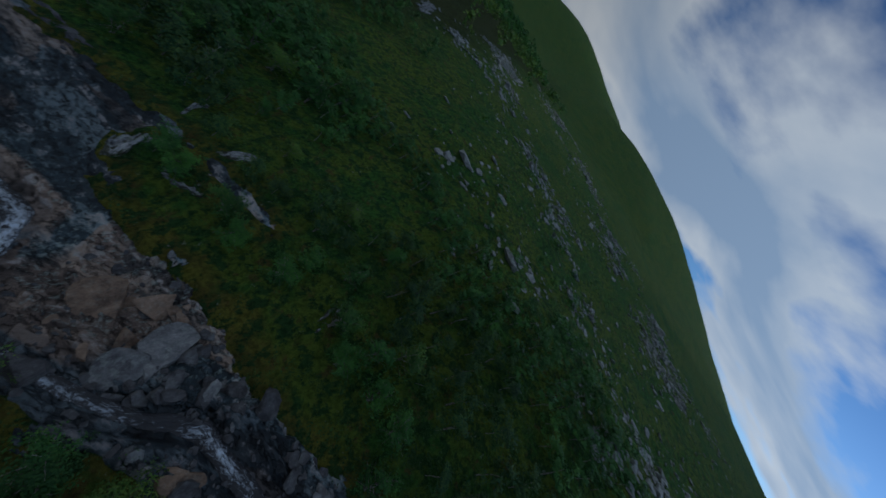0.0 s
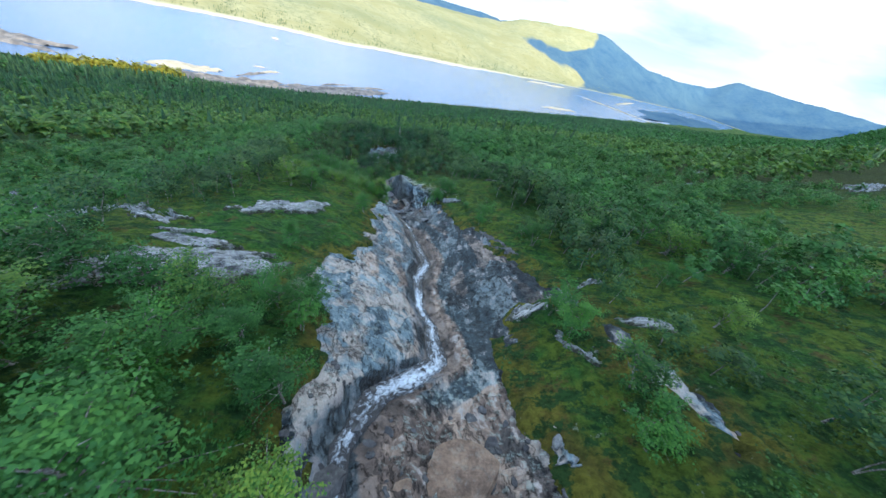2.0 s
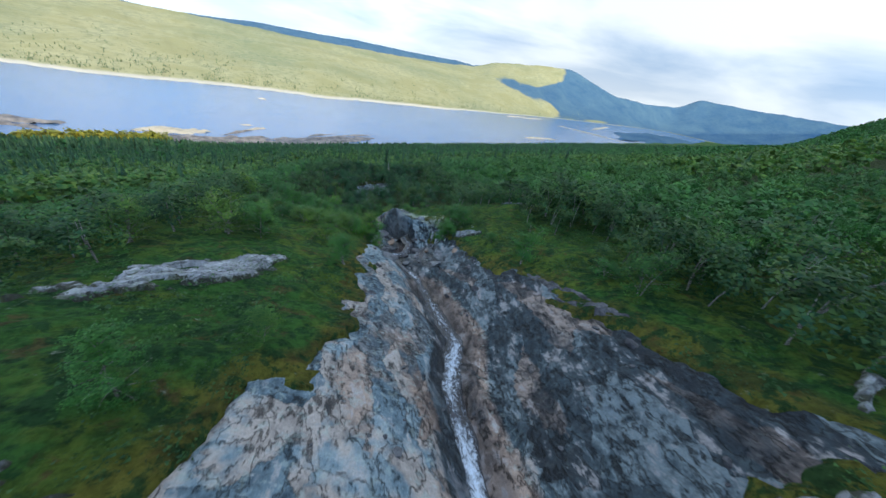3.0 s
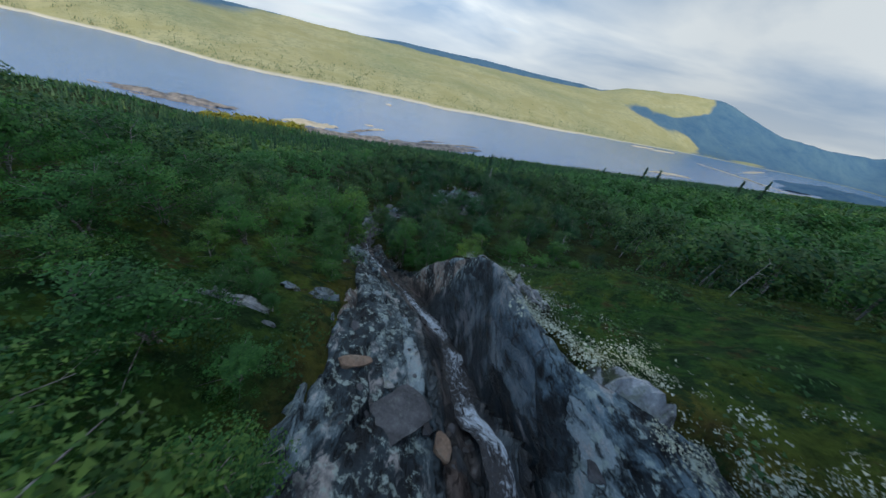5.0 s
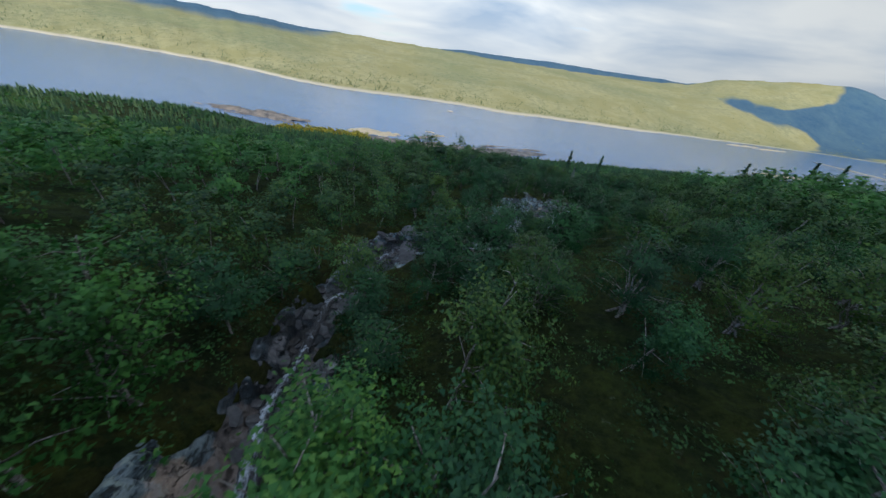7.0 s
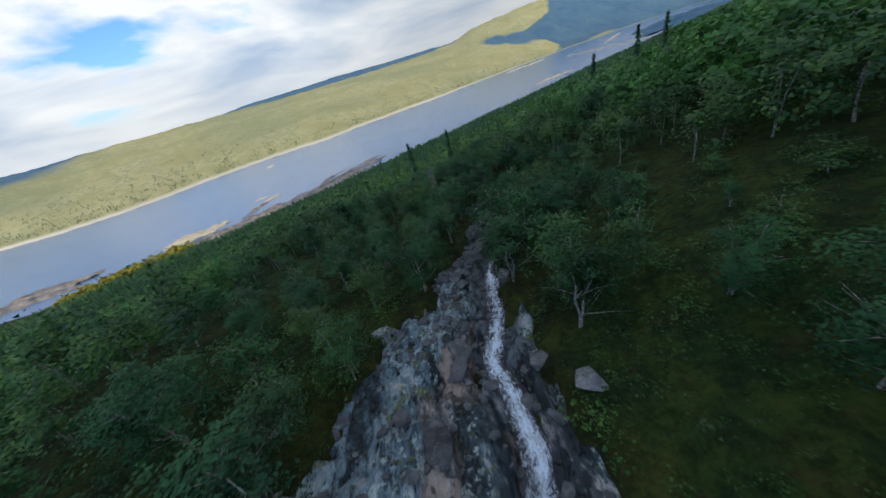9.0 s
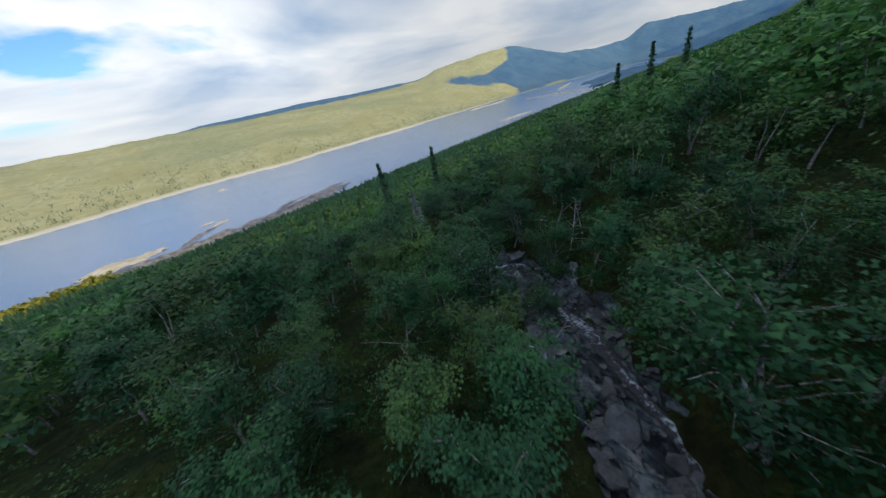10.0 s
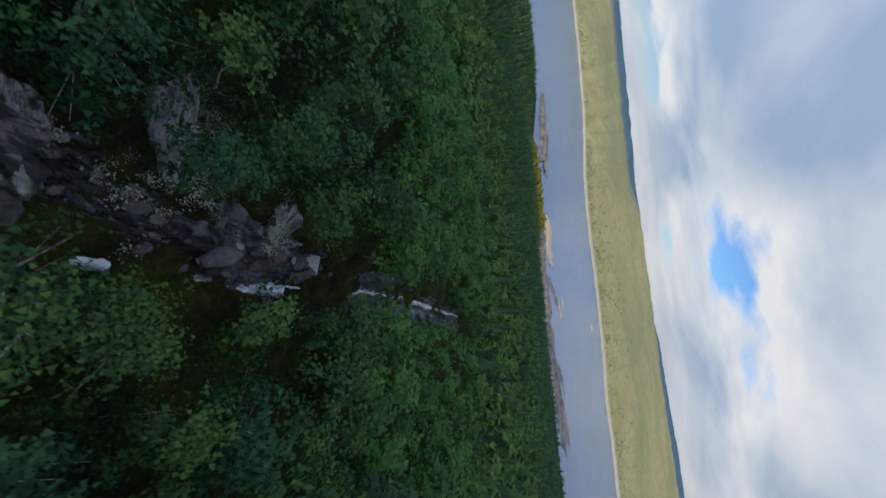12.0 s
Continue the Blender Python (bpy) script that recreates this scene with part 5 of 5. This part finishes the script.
# trees that stand out, in plan units with their height in metres
KNOWN = [(2.5, 23.3, 3.3), (1.8, 22.2, 3.5), (1.2, 21.2, 3.2), (0.6, 23.2, 3.0), (-2, 24, 2.9), (-1.2, 22.5, 3.0), (2.2, 27.5, 2.4), (2.8, 28.1, 2.0), (3.0, 26.9, 2.1), (1.4, 25.4, 2.2), (-2.8, 42, 3), (0.6, 45.9, 3.5), (14.2, 37.7, 3.4),
         (18.5, 36.6, 3.6), (15.7, 41.1, 3.6), (14.9, 29.3, 2), (15.6, 25, 2.3), (15.7, 22.4, 2.3), (2, 19.6, 2.1), (0.6, 31.6, 1.6), (1.6, 33.4, 1.5), (1.5, 39.6, 2.2)]
KNOWN2 = [(-0.2, 43.2, 3), (-2.4, 41, 2.6), (-5.4, 38.4, 3), (17.9, 38.1, 3.5), (15.3, 32.3, 2), (18.9, 33.7, 3), (11.6, 36.8, 2.6), (9.4, 42.2, 2.6), (-3.6, 40.8, 3), (1.1, 46.3, 3.6), (-2.5, 47.9, 3.4),
          (-0.8, 47.6, 3.0), (6.2, 47.2, 2.4), (7.5, 54.6, 3), (7.0, 48.8, 2.6), (8.2, 47.6, 2.3), (4.6, 62.1, 4), (6.6, 46.7, 2), (-4.8, 49.4, 3.9), (-4.4, 54.6, 4.2), (-6, 55.4, 5)]
KNOWN3 = [(2.5, 60.2, 3), (6.8, 62.4, 4), (3.5, 64.2, 4.5), (-6.2, 58.5, 3.6), (0.8, 85.2, 4.8), (0.9, 79.2, 3.2), (0.9, 81.2, 4.6), (-9, 80.7, 4), (-5.2, 95.2, 4.8), (1.2, 95.8, 5), (-5.8, 92.5, 3.6), (-5.6, 103.6, 4.4),
          (7, 99.4, 5), (1.0, 91.2, 4.2), (2.2, 87.5, 4.8), (-7.6, 88.0, 4.6), (-9.5, 84.0, 4.4), (2.6, 83.4, 5.0), (3.8, 97.5, 5.6), (-8.0, 98.5, 4.4), (-3.9, 98.4, 3.4), (-0.6, 99.6, 4.2), (-1.8, 101, 3.8), (-4.6, 100, 3.4), (0.4, 98.4, 5.8), (-3.5, 94.4, 4.0), (-0.2, 94.8, 4.2), (-3.6, 96.8, 4.4), (-0.4, 97.0, 4.2), (-2.2, 94.0, 2.4), (-6.4, 95.0, 4.4), (-5.0, 96.6, 3.6)]
BUSHES = [(3.0, 46.6, 1.9), (3.3, 47.9, 1.6), (4.4, 48.4, 1.7), (2.2, 47.6, 1.6), (4.9, 46.6, 1.8), (2.0, 45.6, 1.8), (1.2, 46.8, 2.6), (1.5, 46.8, 2.4), (6.0, 47.3, 2.4), (6.3, 47.1, 1.8), (7.0, 48.3, 2.6), (6.5, 48.9, 2.0), (-2.3, 50.5, 1.2), (-2.9, 51.7, 1.8), (-1.6, 52.9, 2.0), (-3.7, 50.8, 2.1), (-4.3, 52.3, 2.0), (-3.3, 53.5, 1.5), (-5.3, 51.1, 2.3), (-2.4, 54.3, 1.3), (-6.1, 53.0, 2.3), (-4.6, 54.7, 2.2), (-1.2, 55.0, 1.4), (-3.4, 49.6, 1.9), (-2.3, 48.9, 1.4), (-1.3, 50.0, 0.9), (-5.0, 49.6, 2.4), (-1.1, 50.3, 0.8), (-0.6, 50.1, 0.6), (-1.7, 50.7, 1.0), (-1.9, 51.7, 1.2), (-0.9, 52.1, 1.0)]          # low birches that crowd the rock above the gorge
rg = random.Random(77)
taken = []
for x, y, tall in KNOWN + KNOWN2 + KNOWN3:
    tall = min(tall, room_under(x * U, y * U, 0.4 * tall) - height_at(x * U, y * U))
    if tall < 0.7:
        continue
    fine = off_path(x * U, y * U, height_at(x * U, y * U) + 0.6 * tall) < 11
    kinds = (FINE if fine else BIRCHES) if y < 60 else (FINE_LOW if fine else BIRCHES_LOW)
    plant(kinds, x * U, y * U, tall, rg, 0.07, rg.uniform(1.0, 1.35) if y < 48 else rg.uniform(0.95, 1.15))
    taken.append((x, y))
for x, y, tall in BUSHES:
    plant(FINE, x * U, y * U, tall, rg, 0.07, 1.35)
    taken.append((x, y))
for x, y, tall in [(14.4, 35.8, 3.2), (7.6, 55.2, 1.8), (4.9, 61.6, 2.4), (-6.7, 97.3, 3.4), (-3.9, 98.3, 2.6), (0.3, 97.1, 3.6), (1.3, 97.8, 2.6), (-2.7, 92.6, 2.2), (-3.1, 95.6, 1.8), (-1.8, 95.9, 2.2), (19.5, 33.2, 2.2), (-3.2, 95.6, 2.4)]:
    plant(SNAGS, x * U, y * U, tall, rg, 0.2)
    taken.append((x, y))
plant([GREY_SPRUCE], -4.6 * U, 104.3 * U, 5.6, rg, 0.04, 0.9)
plant(FINE, -4.5 * U, 101.9 * U, 3.2, rg, 0.05, 1.1)
taken.append((-4.6, 104.3))
for x, y, tall in [(-7.1, 117.1, 11.0), (-2.4, 114.9, 9.5), (14.9, 116, 10.0), (23.7, 122.7, 11.5), (25.7, 120.6, 11.5), (-12.5, 132, 8), (38, 118, 11), (46, 126, 12), (-20, 140, 9)]:
    plant(SPRUCES, x * U, y * U, 0.92 * tall, rg, 0.02, 0.85)
    taken.append((x, y))


def tree_chance(x, y):
    """How thick the birches stand; plan units."""
    d = x - along(VALLEY, 1.2, y)
    k = sstep(36, 62, y + 0.25 * np.minimum(d, 0) - 0.15 * np.maximum(d - 14, 0))
    base = 0.05 + 0.95 * k
    upper = y < 47
    base = np.where(upper & (d > -9) & (d < 0), base * np.where(y > 27, 0.25, 0.9), base)
    base = np.where(upper & (d > 0) & (d < 6), base * 0.15, base)
    base = np.where(upper & (d > 7) & (d < 17) & (y > 30), np.maximum(base, 0.5), base)
    base = np.where(upper & (d < -10), np.maximum(base, np.where(y > 34, 0.75, 0.35)), base)
    base = np.where((y > 26.5) & (y < 46) & (d > -26) & (d < -1.5), base * np.where(y < 39, 0.10, 0.4), base)
    base = np.where((y < 27) & (d < -2) & (d > -16), np.maximum(base, 0.8), base)
    base = np.where((y > 45) & (y < 62) & (d < -1), np.maximum(base, 1.0), base)
    base = np.where((y > 32) & (y < 50) & (d > 7) & (d < 18), np.maximum(base, 0.75), base)
    base = np.where((y > 47) & (y < 58) & (d > 2) & (d < 9), base * 0.5, base)
    base = np.where((y < 31) & (d > 4) & (d < 20), np.maximum(base, 0.85), base)
    base = np.where((y > 75) & (y < 82.5) & (d > 0) & (d < 6), base * 0.55, base)
    base = np.where(d > 17, base * (0.12 + 0.88 * sstep(8, 22, -AX * x + AY * y)), base)
    return np.where(rock_edge(x, y) > -0.15, 0.0, base * (0.75 + 2.0 * fbm(x / 6, y / 6, 3, 820)))


def way_points():
    """Spots along the way that was flown, a quarter of a step apart."""
    return np.array([[e[i] + (g[i] - e[i]) * f for i in range(3)] for (_, e, _, _), (_, g, _, _) in zip(PATH, PATH[1:]) for f in (0, 0.25, 0.5, 0.75, 1.0)])


wood = np.random.RandomState(31)
sx, sy = wood.uniform(-40, 46, 60000), wood.uniform(6, 134, 60000)
keep = wood.uniform(size=60000) < tree_chance(sx, sy)
sx, sy = sx[keep], sy[keep]
first = np.argsort(np.abs(sx - along(VALLEY, 1.2, sy)) > 13, kind="stable")          # the banks of the stream fill up before the rest
sx, sy = sx[first], sy[first]
gap = np.where(sy < 60, 0.95, 1.3)
grid = {}
for a, b in taken:
    grid.setdefault((int(a // 1.4), int(b // 1.4)), []).append((a, b))
chosen = []
for k, (a, b, g) in enumerate(zip(sx, sy, gap)):
    i, j = int(a // 1.4), int(b // 1.4)
    if any(math.hypot(a - p, b - q) < g for di in (-1, 0, 1) for dj in (-1, 0, 1) for p, q in grid.get((i + di, j + dj), ())):
        continue
    grid.setdefault((i, j), []).append((a, b))
    chosen.append(k)
    if len(chosen) >= 5600:
        break
sx, sy = sx[chosen], sy[chosen]
sz = ground_z(sx * U, sy * U)
tall = wood.uniform(0.7, 1.25, len(sx)) * np.interp(sy - 0.5 * np.maximum(0, sx - 12) * (sy < 80), [10, 30, 45, 60, 90, 130], [1.9, 2.3, 2.7, 3.4, 3.7, 3.7])
tall = tall * np.where((sy > 32) & (sy < 50) & (sx > 12) & (sx < 24), 1.3, 1.0) * np.where((sy > 58) & (sy < 84) & (sx < -6), 0.72, 1.0) * np.where((sy > 85) & (sx > 8), 1.35, 1.0)
way3 = way_points()
away = np.hypot(way3[None, :, 0] - sx[:, None] * U, way3[None, :, 1] - sy[:, None] * U)
under = np.where(sy[:, None] < 60, 1.8, np.where(sy[:, None] < 81, 2.4, np.where(sx[:, None] * U < way3[None, :, 0] + 1, 3.4, 2.6)))
roof = np.where(away < 0.4 * tall[:, None] + 2.2, way3[None, :, 2] - 3.0, np.where((away < 14) & (way3[None, :, 1] < sy[:, None] * U + 3), way3[None, :, 2] - under, 1e9)).min(axis=1)
tall = np.minimum(tall, roof - sz)
off = np.sqrt(away ** 2 + (way3[None, :, 2] - (sz + 0.6 * tall)[:, None]) ** 2).min(axis=1)
cand = [tuple(c) for c, t in zip(np.stack([off, sx, sy, np.maximum(tall, 0.9)], -1).tolist(), tall) if t > 0.4]
cand.sort()
for k, (_, x, y, tall) in enumerate(cand[:280]):
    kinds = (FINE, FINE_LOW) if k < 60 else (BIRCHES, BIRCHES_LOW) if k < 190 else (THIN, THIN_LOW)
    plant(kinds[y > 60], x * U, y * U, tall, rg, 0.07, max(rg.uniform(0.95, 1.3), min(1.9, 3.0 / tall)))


def simple_tree(seed, leaves, size, stems=2, branches=9):
    """The crown of a birch of height 1 with few, larger sprays of leaves."""
    tips = birch_bones(seed, stems, branches=branches)[1]
    rg4 = np.random.RandomState(seed)
    ends = np.array([[tuple(p) for p in t] for t in tips])
    sprays = ends[rg4.randint(len(ends), size=max(12, leaves // 4))]
    f = rg4.beta(2.4, 1.0, (len(sprays), 1))
    sprays = np.where(f < 0.5, sprays[:, 0] + (sprays[:, 1] - sprays[:, 0]) * 2 * f, sprays[:, 1] + (sprays[:, 2] - sprays[:, 1]) * (2 * f - 1)) + rg4.normal(size=(len(sprays), 3)) * 0.035
    pts = sprays[rg4.randint(len(sprays), size=leaves)] + rg4.normal(size=(leaves, 3)) * (0.048, 0.048, 0.034)
    face = (pts - (0, 0, 0.42)) * (1.2, 1.2, 1.0) + (0, 0, 0.16)
    return leafy_mesh("clump", *leaf_quads(pts, rg4, size * 0.65, size * 1.3, 0.2, face, 0.6, 0.6))


NEAR_MID = [simple_tree(1000 + k, 760, 0.040, 1 + k % 3, 12) for k in range(8)]
MID = [simple_tree(1020 + k, 380, 0.058, 1 + k % 3, 10) for k in range(8)]
LOOSE = [simple_tree(1040 + k, 280, 0.062, 1 + k % 3, 10) for k in range(8)]
near_spots, mid_spots, loose_spots, stems = [], [], [], []
for off, x, y, tall in cand[280:]:
    foot = height_at(x * U, y * U)
    spot = (rg.randrange(8), Matrix.LocRotScale((x * U, y * U, foot), Euler((rg.gauss(0, 0.08), rg.gauss(0, 0.08), rg.uniform(0, 6.28))), (tall * max(1.3, min(2.0, 2.8 / tall)), tall * max(rg.uniform(1.05, 1.4), min(2.0, 2.8 / tall)), tall)))
    (near_spots if off < 20 else mid_spots if off < 36 else loose_spots).append(spot)
    if off < 30:
        stems.append((rg.randrange(4), Matrix.LocRotScale((x * U, y * U, foot), Euler((rg.gauss(0, 0.1), rg.gauss(0, 0.1), rg.uniform(0, 6.28))), (tall, tall, tall))))
joined("birch_thicket", NEAR_MID, near_spots, LEAF_SHADED, "thicket of green mountain birches beside the stream", "woodland")
joined("birch_wood", MID, mid_spots, FOREST, "dense green birch wood covering the lower slope", "woodland")
joined("birch_wood", LOOSE, loose_spots, FOREST, "green birch wood farther out on the slope", "woodland")


def pale_stem(seed):
    rg7 = random.Random(seed)
    pieces = []
    for k in range(2):
        w = rg7.uniform(0, 6.28)
        path = [Vector((math.cos(w) * 0.10 * f * f + rg7.gauss(0, 0.01), math.sin(w) * 0.10 * f * f + rg7.gauss(0, 0.01), 0.75 * f - 0.03)) for f in (0, 0.33, 0.66, 1)]
        pieces.append(tube(path, [0.014, 0.011, 0.008, 0.004], 4))
    vs, fs = gather(pieces)
    me = bpy.data.meshes.new("stem")
    me.from_pydata(vs.tolist(), [], fs.tolist())
    return me


joined("birch_stems", [pale_stem(k) for k in range(4)], stems, BARK, "pale crooked stems of the birch thicket", "woodland")


# the far forest down to the lake: rounded birches above, pointed spruces below
def far_spruce(seed):
    rg5 = random.Random(seed)
    vs, fs = [], []
    for tier, (lo, hi, rad) in enumerate(((0.05, 0.55, 0.20), (0.35, 0.8, 0.14), (0.62, 1.0, 0.08))):
        b = len(vs)
        for q in range(6):
            w = 2 * math.pi * q / 6 + tier
            r = rad * rg5.uniform(0.7, 1.25)
            vs.append((math.cos(w) * r, math.sin(w) * r, lo + rg5.uniform(-0.04, 0.04)))
        vs.append((0, 0, hi))
        fs += [(b + q, b + (q + 1) % 6, b + 6) for q in range(6)]
    me = bpy.data.meshes.new("far_spruce")
    me.from_pydata(vs, [], fs)
    return me


FAR_S = [far_spruce(k) for k in range(5)]
FAR_B = [simple_tree(1060 + k, 30, 0.20, 2, 7) for k in range(5)]
FAR_N = [simple_tree(1080 + k, 90, 0.12, 2, 8) for k in range(5)]
nr = np.random.RandomState(9)
count = 26000
t0 = nr.uniform(-330, 820, count * 4)
s0 = nr.uniform(-60, 357, count * 4)
s0 = np.where(s0 > 338, 338 - (s0 - 338) * 4, s0)
s0 = s0 + (14 * sstep(80, 10, t0) + 45 * sstep(-30, -130, t0)) * sstep(250, 330, s0)
fx0, fy0 = AY * t0 - AX * s0, AX * t0 + AY * s0
ok = ~((fx0 > -40) & (fx0 < 46) & (fy0 < 134) & (fy0 > 6))
dist = np.hypot(fx0, fy0 - 80)
ok &= nr.uniform(size=len(t0)) < np.clip((0.06 * sstep(-8, 6, s0) + 0.40 * sstep(10, 24, s0) + 0.54 * sstep(22, 75, s0)) * np.interp(dist, [60, 160, 400, 900], [0.75, 0.42, 0.17, 0.09]) + 0.26 * sstep(90, 220, t0) * sstep(-62, -40, s0) * sstep(80, 20, s0), 0, 1)
fx0, fy0, s0 = fx0[ok], fy0[ok], s0[ok]
fz0 = ground_z(fx0 * U, fy0 * U)
grow = np.interp(np.hypot(fx0, fy0 - 80), [60, 200, 900], [1.0, 1.15, 1.5])
pointed = nr.uniform(size=len(fx0)) < np.interp(s0, [70, 130, 200, 260], [0.04, 0.25, 0.65, 0.85])
tall = nr.uniform(0.7, 1.35, len(fx0)) * np.where(pointed, 6.6, 5.0) * grow
turn = nr.uniform(0, 6.28, len(fx0))


def spots_of(mask, wide):
    return [(int(k) % 5, Matrix.LocRotScale((x * U, y * U, z - 0.1), Euler((0, 0, a)), (h * wide, h * wide, h))) for k, (x, y, z, h, a) in enumerate(zip(fx0[mask], fy0[mask], fz0[mask], tall[mask], turn[mask]))]


joined("spruce_forest", FAR_S, spots_of(pointed, 1.0), NEEDLE, "dark spruce forest running down to the lake", "forest")
near_enough = np.hypot(fx0, fy0 - 80) < 150
joined("birch_forest", FAR_N, spots_of(~pointed & near_enough, 1.3), FOREST, "green birch forest on the slope beside the stream", "forest")
joined("birch_forest", FAR_B, spots_of(~pointed & ~near_enough, 1.3), FOREST, "green birch forest on the slope above the lake", "forest")

# woods dotted along the far shore
far_spots = []
for _ in range(5200):
    a = nr.uniform(-24, 85)
    k = nr.beta(0.8, 4.0)
    if float(fbm(np.array(a * 1.3), np.array(k * 9), 3, 840)) < -0.02:
        continue
    i = int(np.clip((a + 62) / 162 * 419, 0, 419))
    j = int(np.clip((0.02 + 0.5 * k) ** (1 / 1.5) * 79, 2, 78))
    p = U * np.array((fx[i, j], fy[i, j], fz[i, j]))
    h = nr.uniform(3.5, 6.5)
    far_spots.append((int(nr.randint(5)), Matrix.LocRotScale(tuple(p + nr.normal(size=3) * (6, 6, 0)), Euler((0, 0, a)), (h * 1.3, h * 1.3, h))))
joined("shore_woods", FAR_S, far_spots, PALE_LEAF, "scattered green woods along the far shore of the lake", "woods")


# stand at the water's edge the sun still reaches, with sunlight in its colour
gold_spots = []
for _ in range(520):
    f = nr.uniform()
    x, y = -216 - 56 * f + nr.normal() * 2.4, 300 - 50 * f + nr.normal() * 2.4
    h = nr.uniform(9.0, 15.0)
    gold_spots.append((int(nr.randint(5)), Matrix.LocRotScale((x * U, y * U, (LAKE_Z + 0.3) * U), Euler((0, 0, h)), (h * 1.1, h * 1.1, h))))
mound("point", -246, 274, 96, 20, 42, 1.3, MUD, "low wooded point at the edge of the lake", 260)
joined("golden_wood", FAR_B, gold_spots, GOLD, "yellow-green trees on a point in the lake, sunlight put into their colour", "woods")

# ---- low plants of the heath ----
def tuft(seed, leaves):
    rg6 = np.random.RandomState(seed)
    pts = np.stack([rg6.normal(size=leaves) * 0.35, rg6.normal(size=leaves) * 0.35, np.abs(rg6.normal(size=leaves)) * 0.35], -1)
    return leafy_mesh("tuft", *leaf_quads(pts, rg6, 0.06, 0.13, 0.0, pts + (0, 0, 0.25), 0.75, 0.6))


TUFTS = [tuft(k, 44) for k in range(6)]
n_t = 16000
ty = nr.uniform(10, 112, n_t)
tx = along(VALLEY, 1.2, ty) + nr.normal(size=n_t) * 8
keep = (in_rock(tx, ty) < 0.12) & (fbm(tx / 2.2, ty / 2.2, 3, 860) > -0.10)
tx, ty = tx[keep] * U, ty[keep] * U
tz = ground_z(tx, ty)
size = np.minimum(nr.gamma(2.2, 0.13, len(tx)) + 0.16, 0.75) * np.interp(np.abs(tx - 5), [0, 30], [0.9, 1.2])
joined("low_shrubs", TUFTS, [(int(k % 6), Matrix.LocRotScale((x, y, z - 0.03), Euler((0, 0, k * 1.7)), (s * 1.4, s * 1.4, s))) for k, (x, y, z, s) in enumerate(zip(tx, ty, tz, size))],
       SHRUB, "low green blueberry and dwarf birch shrubs over the moss", "shrubs")

# pale reindeer lichen beside the gorge and on the knolls below
cushions = []
for _ in range(2200):
    pick = nr.uniform()
    if pick < 0.55:
        y = nr.uniform(47.5, 57.5)
        x = float(along(CREST, 0.35, y)) + 0.1 + abs(nr.normal()) * 0.8
    elif pick < 0.8:
        x, y = nr.normal() * 0.7 - 11.5, nr.normal() * 0.9 + 106.2
    else:
        x, y = nr.normal() * 0.35 - 12.1, nr.normal() * 0.4 + 108.4
    if float(fbm(np.array(x / 0.8), np.array(y / 0.8), 2, 870)) > 0.06:
        cushions.append((x * U, y * U, 0.10 + nr.gamma(2.0, 0.05)))
cx, cy = np.array([c[0] for c in cushions]), np.array([c[1] for c in cushions])
cz = np.maximum(ground_z(cx, cy), np.where(rock_edge(cx / U, cy / U) > 0, rock_z(cx, cy)[0], -1e9))
joined("reindeer_lichen", TUFTS, [(int(k % 6), Matrix.LocRotScale((c[0], c[1], z - 0.02), Euler((0, 0, k * 1.7)), (c[2] * 1.5, c[2] * 1.5, c[2]))) for k, (c, z) in enumerate(zip(cushions, cz))],
       LICHEN, "cushions of pale grey-green reindeer lichen among the moss", "lichen")
